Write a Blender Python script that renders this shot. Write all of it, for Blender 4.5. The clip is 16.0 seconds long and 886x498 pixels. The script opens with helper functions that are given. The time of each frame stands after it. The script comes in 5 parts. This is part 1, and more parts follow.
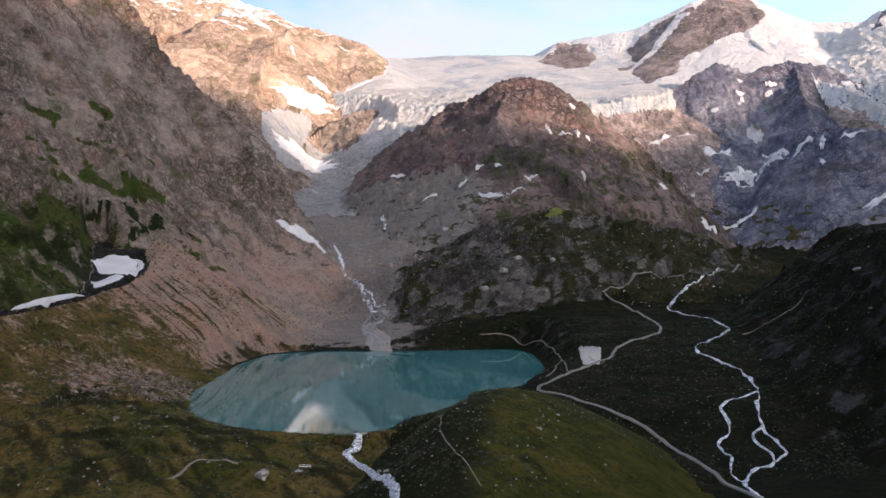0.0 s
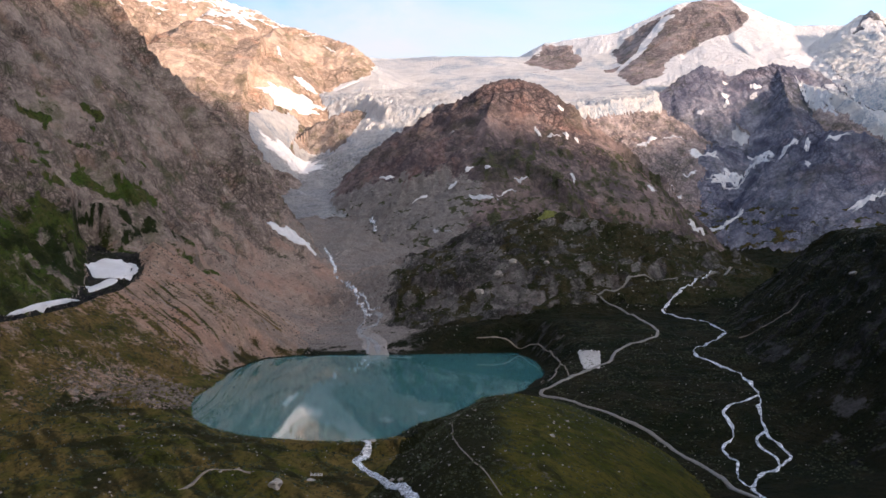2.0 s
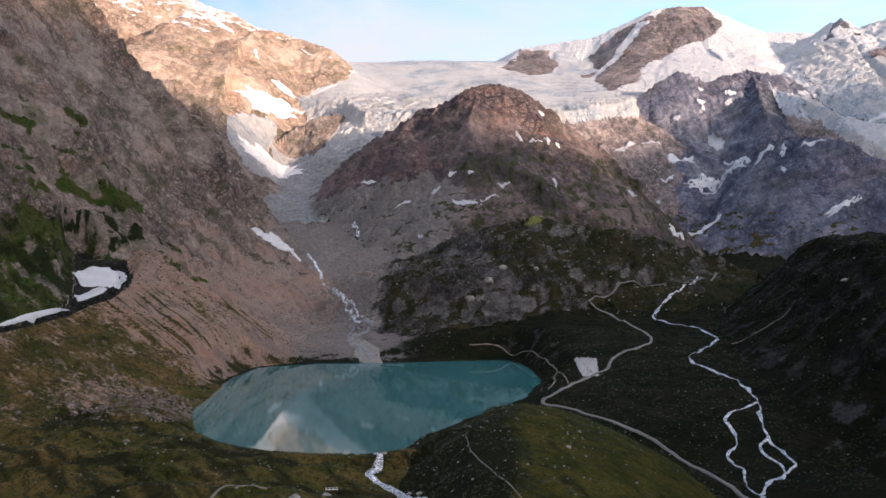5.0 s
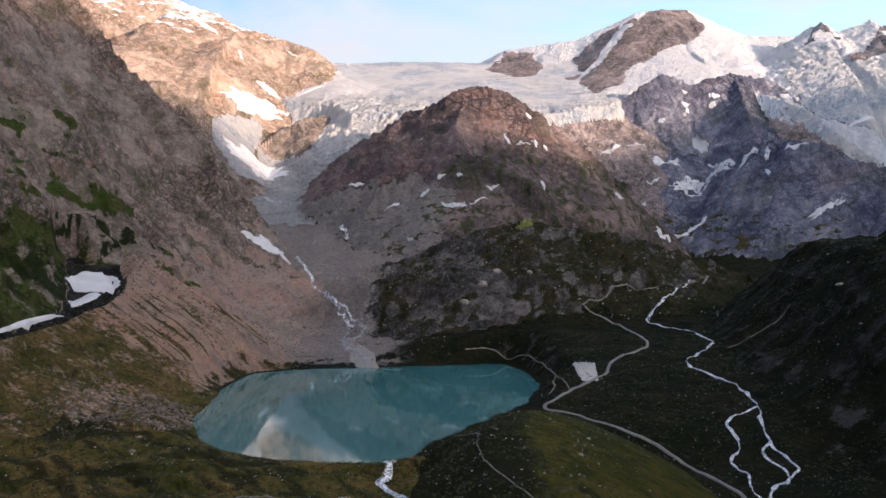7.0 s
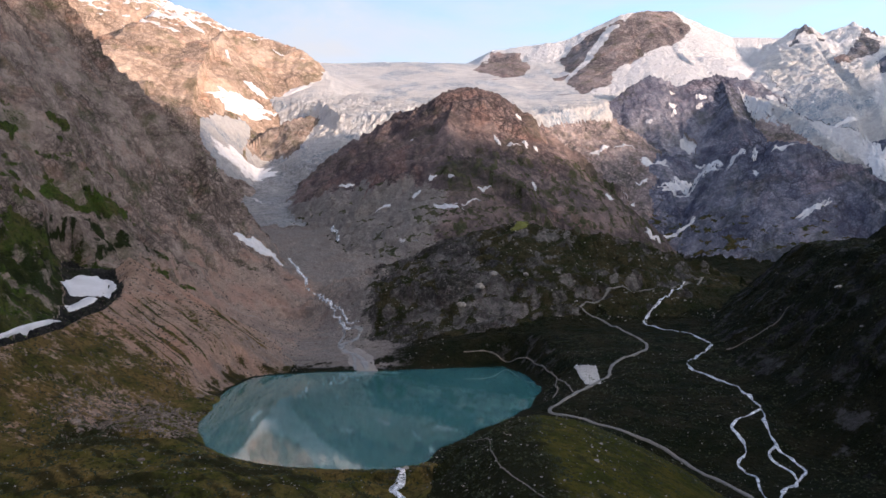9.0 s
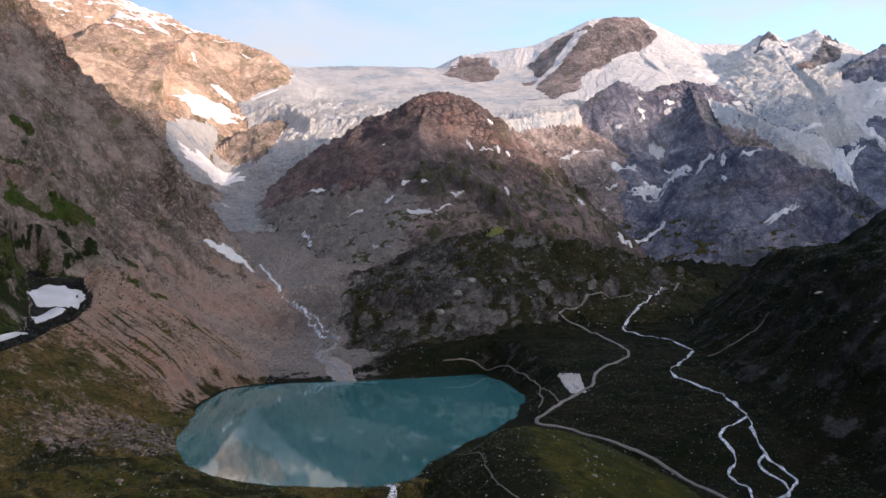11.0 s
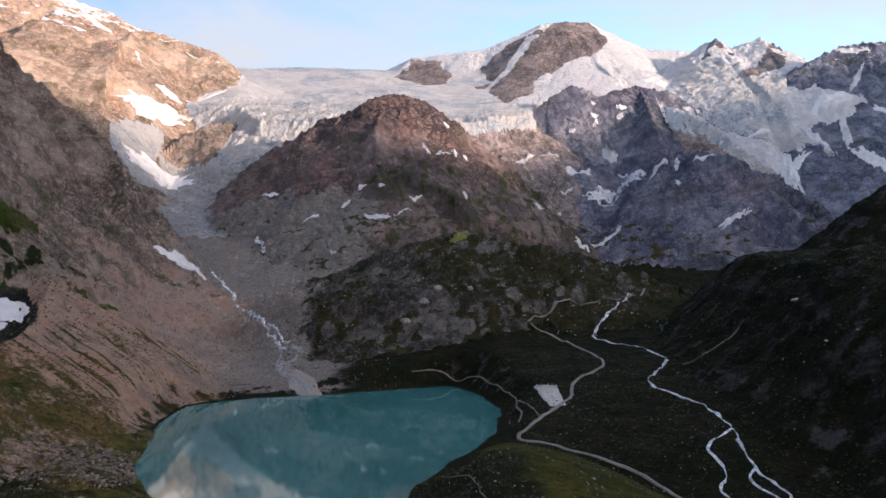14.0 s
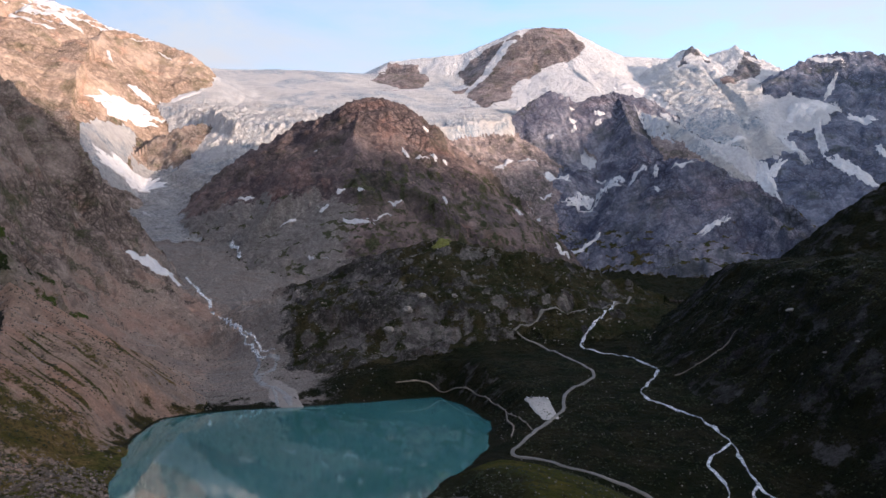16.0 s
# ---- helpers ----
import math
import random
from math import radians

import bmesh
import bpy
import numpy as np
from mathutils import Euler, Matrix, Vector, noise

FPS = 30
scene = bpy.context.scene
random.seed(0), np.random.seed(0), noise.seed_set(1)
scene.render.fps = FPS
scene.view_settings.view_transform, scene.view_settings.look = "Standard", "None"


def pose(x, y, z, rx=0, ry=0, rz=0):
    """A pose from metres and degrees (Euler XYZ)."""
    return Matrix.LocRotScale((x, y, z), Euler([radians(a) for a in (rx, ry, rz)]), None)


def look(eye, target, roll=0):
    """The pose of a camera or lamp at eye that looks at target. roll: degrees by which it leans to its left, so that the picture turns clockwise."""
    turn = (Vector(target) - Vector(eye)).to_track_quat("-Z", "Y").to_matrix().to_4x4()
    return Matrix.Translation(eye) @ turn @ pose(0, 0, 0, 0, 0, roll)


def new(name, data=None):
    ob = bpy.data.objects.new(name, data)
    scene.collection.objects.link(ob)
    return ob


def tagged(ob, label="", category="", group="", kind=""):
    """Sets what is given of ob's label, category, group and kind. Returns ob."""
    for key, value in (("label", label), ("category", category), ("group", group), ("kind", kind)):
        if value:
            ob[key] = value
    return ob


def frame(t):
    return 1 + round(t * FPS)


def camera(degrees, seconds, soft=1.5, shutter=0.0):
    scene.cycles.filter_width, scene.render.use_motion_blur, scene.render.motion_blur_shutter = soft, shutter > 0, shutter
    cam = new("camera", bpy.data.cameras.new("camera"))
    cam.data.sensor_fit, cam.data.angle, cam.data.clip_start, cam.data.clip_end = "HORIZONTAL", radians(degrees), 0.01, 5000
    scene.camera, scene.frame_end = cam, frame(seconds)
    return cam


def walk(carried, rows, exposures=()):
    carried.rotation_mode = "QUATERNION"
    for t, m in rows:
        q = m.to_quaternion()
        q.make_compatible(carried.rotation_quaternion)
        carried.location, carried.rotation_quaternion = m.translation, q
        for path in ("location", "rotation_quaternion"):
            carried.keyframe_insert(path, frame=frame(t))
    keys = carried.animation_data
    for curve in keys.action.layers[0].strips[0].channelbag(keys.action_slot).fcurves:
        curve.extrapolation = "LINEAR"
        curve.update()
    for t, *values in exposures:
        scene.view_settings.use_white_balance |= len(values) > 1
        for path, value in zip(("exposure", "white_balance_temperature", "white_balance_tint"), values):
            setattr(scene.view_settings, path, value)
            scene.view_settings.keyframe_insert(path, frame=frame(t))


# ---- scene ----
cam = camera(58.54, 16.0)
PATH = [
    (0, (94.65, -2.33, 145.04), (-8.57, 992.33, 144.01), 0.24),
    (1, (84.40, -2.69, 147.72), (-8.05, 993.03, 145.54), 0.24),
    (2, (73.90, -3.10, 150.00), (-6.99, 993.63, 149.03), 0.23),
    (3, (63.65, -3.10, 152.02), (-5.54, 994.50, 152.31), 0.21),
    (4, (53.28, -2.97, 154.19), (-3.49, 995.41, 155.67), 0.19),
    (4.5, (48.52, -2.47, 154.82), (-2.54, 996.23, 157.22), 0.16),
    (7, (21.93, -2.00, 160.90), (0.97, 997.77, 164.62), 0.08),
    (8, (11.23, -1.64, 162.84), (1.05, 998.30, 167.30), 0.01),
    (9, (0.11, 0.03, 165.41), (0.10, 1000.02, 168.66), -0.02),
    (11.5, (-21.83, 22.22, 171.04), (33.08, 1020.67, 180.33), -0.22),
    (12, (-25.40, 28.21, 172.25), (40.02, 1026.02, 182.02), -0.20),
    (12.5, (-29.98, 34.07, 172.93), (43.53, 1031.32, 182.54), -0.34),
    (13, (-35.16, 40.35, 173.75), (49.35, 1036.73, 183.20), -0.45),
    (13.5, (-41.18, 47.07, 175.17), (54.67, 1042.42, 184.74), -0.51),
    (14, (-45.78, 56.12, 175.58), (64.19, 1049.99, 187.54), -0.48),
    (14.5, (-50.30, 63.90, 176.49), (70.96, 1056.43, 189.87), -0.41),
    (15, (-54.90, 72.41, 177.46), (75.75, 1063.73, 192.46), -0.29),
    (15.5, (-57.27, 80.69, 178.34), (80.87, 1070.97, 194.69), -0.22),
    (16, (-59.54, 89.31, 179.08), (84.27, 1078.76, 196.80), -0.21),
]
walk(cam, [(t, look(eye, target, roll)) for t, eye, target, roll in PATH], [(0, 1.90, 6150, 10), (16, 1.65, 5900, 10)])

# ---------------------------------------------------------------- light
SUN = Vector((0.80, -0.60, 0.16)).normalized()
world = bpy.data.worlds.new("evening_sky")
scene.world = world
world.use_nodes = True


def node(tree, kind, at=None, **values):
    """A node of that kind, its inputs set or linked by name."""
    n = tree.nodes.new(kind)
    for key, value in values.items():
        if key.startswith("_"):
            setattr_safe(n, key[1:], value)
            continue
        socket = n.inputs[int(key[1:])] if key[0] == "i" and key[1:].isdigit() else n.inputs[key.replace("_", " ")]
        if isinstance(value, bpy.types.NodeSocket):
            tree.links.new(value, socket)
        else:
            socket.default_value = value
    return n


def setattr_safe(n, key, value):
    if key == "blend_type":
        n.blend_type = value
    elif key == "operation":
        n.operation = value
    elif key == "data_type":
        n.data_type = value
    elif key == "attribute_name":
        n.attribute_name = value
    elif key == "sky_type":
        n.sky_type = value
    elif key == "noise_dimensions":
        n.noise_dimensions = value


def mix(tree, fac, a, b, kind="MIX"):
    n = tree.nodes.new("ShaderNodeMix")
    n.data_type, n.blend_type = "RGBA", kind
    for slot, value in ((0, fac), (6, a), (7, b)):
        if isinstance(value, bpy.types.NodeSocket):
            tree.links.new(value, n.inputs[slot])
        else:
            n.inputs[slot].default_value = value if slot == 0 else (*value[:3], 1)
    return n.outputs[2]


def sums(tree, operation, a, b=0.0, c=0.0, clamp=False):
    n = tree.nodes.new("ShaderNodeMath")
    n.operation, n.use_clamp = operation, clamp
    for slot, value in enumerate((a, b, c)):
        if isinstance(value, bpy.types.NodeSocket):
            tree.links.new(value, n.inputs[slot])
        else:
            n.inputs[slot].default_value = value
    return n.outputs[0]


def ramp(tree, fac, *stops):
    n = tree.nodes.new("ShaderNodeValToRGB")
    tree.links.new(fac, n.inputs[0])
    while len(n.color_ramp.elements) < len(stops):
        n.color_ramp.elements.new(0.5)
    for e, (at, colour) in zip(n.color_ramp.elements, stops):
        e.position = at
        e.color = (*colour, 1) if isinstance(colour, tuple) else (colour, colour, colour, 1)
    return n.outputs[0]


def noise_tex(tree, vector, scale, detail=4.0, rough=0.55, warp=0.0):
    n = tree.nodes.new("ShaderNodeTexNoise")
    tree.links.new(vector, n.inputs["Vector"])
    n.inputs["Scale"].default_value, n.inputs["Detail"].default_value = scale, detail
    n.inputs["Roughness"].default_value, n.inputs["Distortion"].default_value = rough, warp
    return n.outputs[0]


def stretched(tree, vector, x, y, z):
    n = tree.nodes.new("ShaderNodeVectorMath")
    n.operation = "MULTIPLY"
    tree.links.new(vector, n.inputs[0])
    n.inputs[1].default_value = (x, y, z)
    return n.outputs[0]


t = world.node_tree
sky = t.nodes.new("ShaderNodeTexSky")
sky.sky_type, sky.sun_disc = "NISHITA", False
sky.sun_elevation, sky.sun_rotation = math.asin(SUN.z), -math.atan2(SUN.x, SUN.y)
sky.altitude, sky.air_density, sky.dust_density, sky.ozone_density = 1900, 1.0, 2.2, 1.6
way = t.nodes.new("ShaderNodeTexCoord").outputs["Generated"]
flat = stretched(t, way, 1.0, 1.0, 3.2)
wisp = noise_tex(t, flat, 3.4, 6, 0.58, 0.4)
bank_of = noise_tex(t, stretched(t, way, 1, 1, 2.2), 1.5, 5, 0.55, 0.3)
parts = t.nodes.new("ShaderNodeSeparateXYZ")
t.links.new(way, parts.inputs[0])
low_sky = ramp(t, parts.outputs[2], (0.28, 1.0), (0.5, 0.15))
veil = sums(t, "MULTIPLY", ramp(t, wisp, (0.40, 0.15), (0.66, 0.85)), low_sky)
heap = sums(t, "MULTIPLY", ramp(t, bank_of, (0.52, 0.0), (0.7, 0.6)), low_sky)
cloudy = mix(t, veil, sky.outputs[0], (2.15, 2.15, 2.15))
cloudy = mix(t, heap, cloudy, (2.2, 2.0, 1.95))
# a broken deck of bright cloud on the sun's side, added unseen as fill light
high = ramp(t, parts.outputs[2], (0.27, 0.0), (0.38, 1.0), (0.6, 1.0), (0.85, 0.2))
deck = noise_tex(t, stretched(t, way, 1, 1, 1.6), 2.1, 6, 0.6, 0.5)
deck = sums(t, "MULTIPLY", ramp(t, deck, (0.42, 0.0), (0.60, 1.0)), high)
near_sun = t.nodes.new("ShaderNodeVectorMath")
near_sun.operation = "DOT_PRODUCT"
t.links.new(way, near_sun.inputs[0])
near_sun.inputs[1].default_value = SUN
glow = sums(t, "MULTIPLY_ADD", near_sun.outputs["Value"], 0.5, 0.5)
deck = sums(t, "MULTIPLY", deck, ramp(t, glow, (0.46, 0.0), (0.66, 1.0)))
cloudy = mix(t, deck, cloudy, ramp(t, glow, (0.4, (1.6, 1.6, 1.7)), (0.58, (3.6, 3.3, 3.1)), (0.78, (13.0, 11.2, 10.0)), (0.97, (23.0, 18.5, 15.0))))
# a bright cloud patch added above the glacier, out of view, to brighten the lake's mirror
aim = t.nodes.new("ShaderNodeVectorMath")
aim.operation = "DOT_PRODUCT"
t.links.new(way, aim.inputs[0])
aim.inputs[1].default_value = Vector((-0.17, 0.87, 0.44)).normalized()
lit = sums(t, "ADD", aim.outputs["Value"], sums(t, "MULTIPLY", bank_of, 0.16))
cloudy = mix(t, ramp(t, lit, (1.03, 0.0), (1.06, 1.0)), cloudy, (5.6, 4.7, 4.0))
for n in t.nodes:
    if n.bl_idname == "ShaderNodeBackground":
        t.links.new(cloudy, n.inputs[0])
        n.inputs[1].default_value = 0.12

sun = new("sun", bpy.data.lights.new("sun", "SUN"))
sun.data.energy, sun.data.angle, sun.data.color = 2.9, radians(2.0), (1.0, 0.70, 0.49)
sun.matrix_world = look(SUN * 3000, (0, 0, 0))
# ---------------------------------------------------------------- landforms
# x to the east, y into the valley, z above the lake, all in metres.
PERM = np.random.RandomState(7).permutation(4096).astype(np.int32)
ANG = np.random.RandomState(8).rand(4096).astype(np.float32) * 2 * np.pi
GX, GY = np.cos(ANG), np.sin(ANG)


def gnoise(x, y, seed=0):
    """Smooth gradient noise, about -0.7 to 0.7."""
    xi, yi = np.floor(x).astype(np.int32), np.floor(y).astype(np.int32)
    fx, fy = (x - xi).astype(np.float32), (y - yi).astype(np.float32)
    u, v = fx * fx * fx * (fx * (fx * 6 - 15) + 10), fy * fy * fy * (fy * (fy * 6 - 15) + 10)

    def corner(i, j):
        h = PERM[(PERM[(xi + i + 131 * seed) & 4095] + yi + j) & 4095]
        return GX[h] * (fx - i) + GY[h] * (fy - j)

    a, b = corner(0, 0), corner(0, 1)
    a += u * (corner(1, 0) - a)
    b += u * (corner(1, 1) - b)
    return a + v * (b - a)


def fbm(x, y, octaves=4, seed=0, gain=0.5):
    out, amp = 0, 1.0
    for n in range(octaves):
        out = out + amp * gnoise(x, y, seed + n)
        x, y, amp = x * 2.03 + 17.1, y * 2.03 - 9.7, amp * gain
    return out


def craggy(x, y, octaves=4, seed=0, gain=0.5):
    """Sharp-edged noise, 0 in the gullies to about 1 on the ribs."""
    out, amp = 0, 1.0
    for n in range(octaves):
        out = out + amp * (1 - 2.2 * np.abs(gnoise(x, y, seed + n)))
        x, y, amp = x * 2.1 + 5.3, y * 2.1 + 11.9, amp * gain
    return out * 0.5


def smooth(a, b, v):
    t = np.clip((v - a) / (b - a), 0, 1)
    return t * t * (3 - 2 * t)


def along(line, x, y):
    """Signed distance from a line in plan (positive to its left), the way along it, and its height there."""
    best, dist, way, height, run = np.full(x.shape, 1e9, np.float32), None, np.zeros(x.shape, np.float32), np.zeros(x.shape, np.float32), 0.0
    side = np.ones(x.shape, np.float32)
    for (x0, y0, z0), (x1, y1, z1) in zip(line, line[1:]):
        ux, uy = x1 - x0, y1 - y0
        length = math.hypot(ux, uy)
        t = np.clip(((x - x0) * ux + (y - y0) * uy) / length**2, 0, 1)
        dx, dy = x - x0 - t * ux, y - y0 - t * uy
        d = dx * dx + dy * dy
        near = d < best
        best = np.where(near, d, best)
        side = np.where(near, np.where(ux * dy - uy * dx >= 0, 1, -1), side)
        way = np.where(near, run + t * length, way)
        height = np.where(near, z0 + t * (z1 - z0), height)
        run += length
    return np.sqrt(best) * side, way, height


def profile(d, steps):
    """A slope's drop or rise at a distance, from (distance, height) steps, smoothed a little."""
    (xa, za), (xb, zb) = steps[-2:]
    steps = [*steps, (xb + 9000, zb + 9000 * (zb - za) / (xb - xa))]
    return np.interp(d, [s[0] for s in steps], [s[1] for s in steps]).astype(np.float32)


def ridge(line, left, right, rough=20.0, rib=90.0, seed=0):
    """A mountain or hill: its crest, the drop to both sides, and the ribs that run down it."""
    def height(x, y, top):
        h, a, way, run = np.full(x.shape, -1e6, np.float32), 0, 0, 0.0
        for p, q in zip(line, line[1:]):
            d, step, z = along([p, q], x, y)
            far = np.abs(d)
            up = z - np.where(d >= 0, profile(far, left), profile(far, right))
            over = up > h
            h, a, way = np.where(over, up, h), np.where(over, far, a), np.where(over, run + step, way)
            run += math.hypot(q[0] - p[0], q[1] - p[1])
        near = h > top - 1.2 * rough - 25
        xs, ys, a = x[near], y[near], a[near]
        bend = 0.25 * rib * fbm(xs / (2.2 * rib), ys / (2.2 * rib), 2, seed + 40)
        ribs = craggy((way[near] + bend) / rib, a / (3.2 * rib) + 3.1, 3, seed) - 0.55
        h[near] += rough * ribs * smooth(0, 1.2 * rib, a)
        return h
    return height


def bank(foot, rise, rough=20.0, rib=90.0, seed=0, reach=1200.0):
    """A valley side: its foot, and how it rises to the left of it."""
    def height(x, y, top):
        d, way, z = along(foot, x, y)
        h = z + np.where(d >= 0, profile(np.abs(d), rise), 1.3 * d)
        near = h > top - 1.2 * rough - 25
        xs, ys, d = x[near], y[near], d[near]
        bend = 0.25 * rib * fbm(xs / (2.2 * rib), ys / (2.2 * rib), 2, seed + 40)
        ribs = craggy((way[near] + bend) / rib, d / (3.2 * rib), 3, seed) - 0.55
        h[near] += rough * ribs * smooth(60, 260, d)
        return h
    return height


WEST_FLOOR = [(-3000, -120), (-400, -60), (300, -20), (500, 9), (700, 11), (900, 6), (1100, 3), (1250, 17), (1400, 36), (1600, 104), (1850, 140), (2214, 228), (2673, 362), (3085, 590), (3300, 700), (4400, 900), (9000, 900)]
EAST_FLOOR = [(-3000, -160), (-400, -110), (300, -60), (500, -42), (694, -23), (790, 3), (1000, 34), (1200, 54), (1300, 86), (1500, 101), (2000, 122), (2560, 158), (2800, 230), (3100, 300), (9000, 300)]


def valley_floor(x, y, top):
    w = smooth(-190, 190, x + 25 * fbm(x / 160, y / 160, 2, 5))
    h = profile(y, WEST_FLOOR) * (1 - w) + profile(y, EAST_FLOOR) * w
    bumps = smooth(380, 520, y) * (1 + smooth(1100, 1500, y) * 1.5)
    west = smooth(20, -60, x) * smooth(900, 760, y)
    return h + bumps * (west * (6.5 * fbm((x + 0.6 * y) / 62, (y - 0.2 * x) / 24, 3, 13) + 2.2 * (craggy(x / 17, y / 13, 3, 14) - 0.5)) + 5.0 * fbm(x / 85, y / 60, 3, 11) + 2.2 * (craggy(x / 34, y / 26, 3, 12) - 0.5))


NEVE = [(2500, 500), (2800, 610), (3060, 722), (3300, 798), (3495, 862), (4126, 1150), (4423, 1206), (4900, 1190), (9000, 900)]
NEVE_EDGE = [(-1500, 3500, 0), (-760, 3260, 0), (-500, 3150, 0), (-390, 2970, 0), (-250, 2940, 0), (100, 2900, 0), (380, 2980, 0), (520, 3063, 0), (640, 3110, 0), (720, 3360, 0), (900, 3460, 0), (1200, 3430, 0), (1330, 3060, 0), (1420, 2880, 0), (1560, 2830, 0), (2300, 3100, 0)]


def neve(x, y, top):
    d, way, _ = along(NEVE_EDGE, x, y)
    h = profile(y + 60 * fbm(x / 500, y / 500, 2, 21), NEVE) + 14 * fbm(x / 240, y / 200, 3, 22)
    h = h + np.where(x > 1300, -0.7 * (x - 1300) * smooth(3500, 2900, y), 0)
    cracks = smooth(220, 20, np.abs(d)) + 1.2 * smooth(480, 120, np.hypot((x + 230) / 1.6, y - 3150)) + 0.35 * smooth(600, 200, np.hypot((x - 1500) / 0.7, y - 3150))
    h = h + cracks * 19 * (craggy(x / 44 + 0.3 * fbm(x / 90, y / 90, 2, 27), y / 17, 3, 23) - 0.5) + smooth(150, 260, x) * 30 * smooth(60, 8, np.abs(d)) * (craggy(way / 19, d / 50, 2, 25) - 0.5)
    return h - np.where(d < 0, 2.6 * -d, 0)


def ice_cliff(x, y, top):
    """The rock steps on which the glacier's edge stands."""
    d, way, _ = along(NEVE_EDGE, x, y)
    h = profile(y + np.maximum(-d, 0), NEVE) - 44 - 0.5 * np.maximum(d, 0)
    h = h + np.where(x > 1300, -0.7 * (x - 1300) * smooth(3500, 2900, y), 0)
    return h - 0.95 * np.maximum(-d, 0) + 26 * (craggy(way / 60, d / 160, 3, 24) - 0.5) * smooth(0, 60, -d)


EAST_SIDE = bank([(960, 1600, 135), (830, 1500, 118), (640, 1430, 106), (480, 1320, 90), (400, 1200, 58), (368, 1050, 42), (348, 900, 14), (338, 790, -1), (348, 690, -23), (352, 550, -37), (340, 300, -58), (330, 0, -80)],
        [(0, 0), (60, 42), (115, 98), (160, 138), (210, 163), (400, 190), (700, 300), (1300, 480), (1600, 300)], 16, 60, 6)


def east_shoulder(x, y, top):
    """The dark hillside, which flattens out at its shoulder."""
    h = EAST_SIDE(x, y, top)
    flat = 178 + 0.03 * (x - 560) + 9 * fbm(x / 70, y / 70, 3, 17)
    over = h - flat
    return np.where(over > -20, flat - 20 + 20 * np.tanh((over + 20) / 20), h)


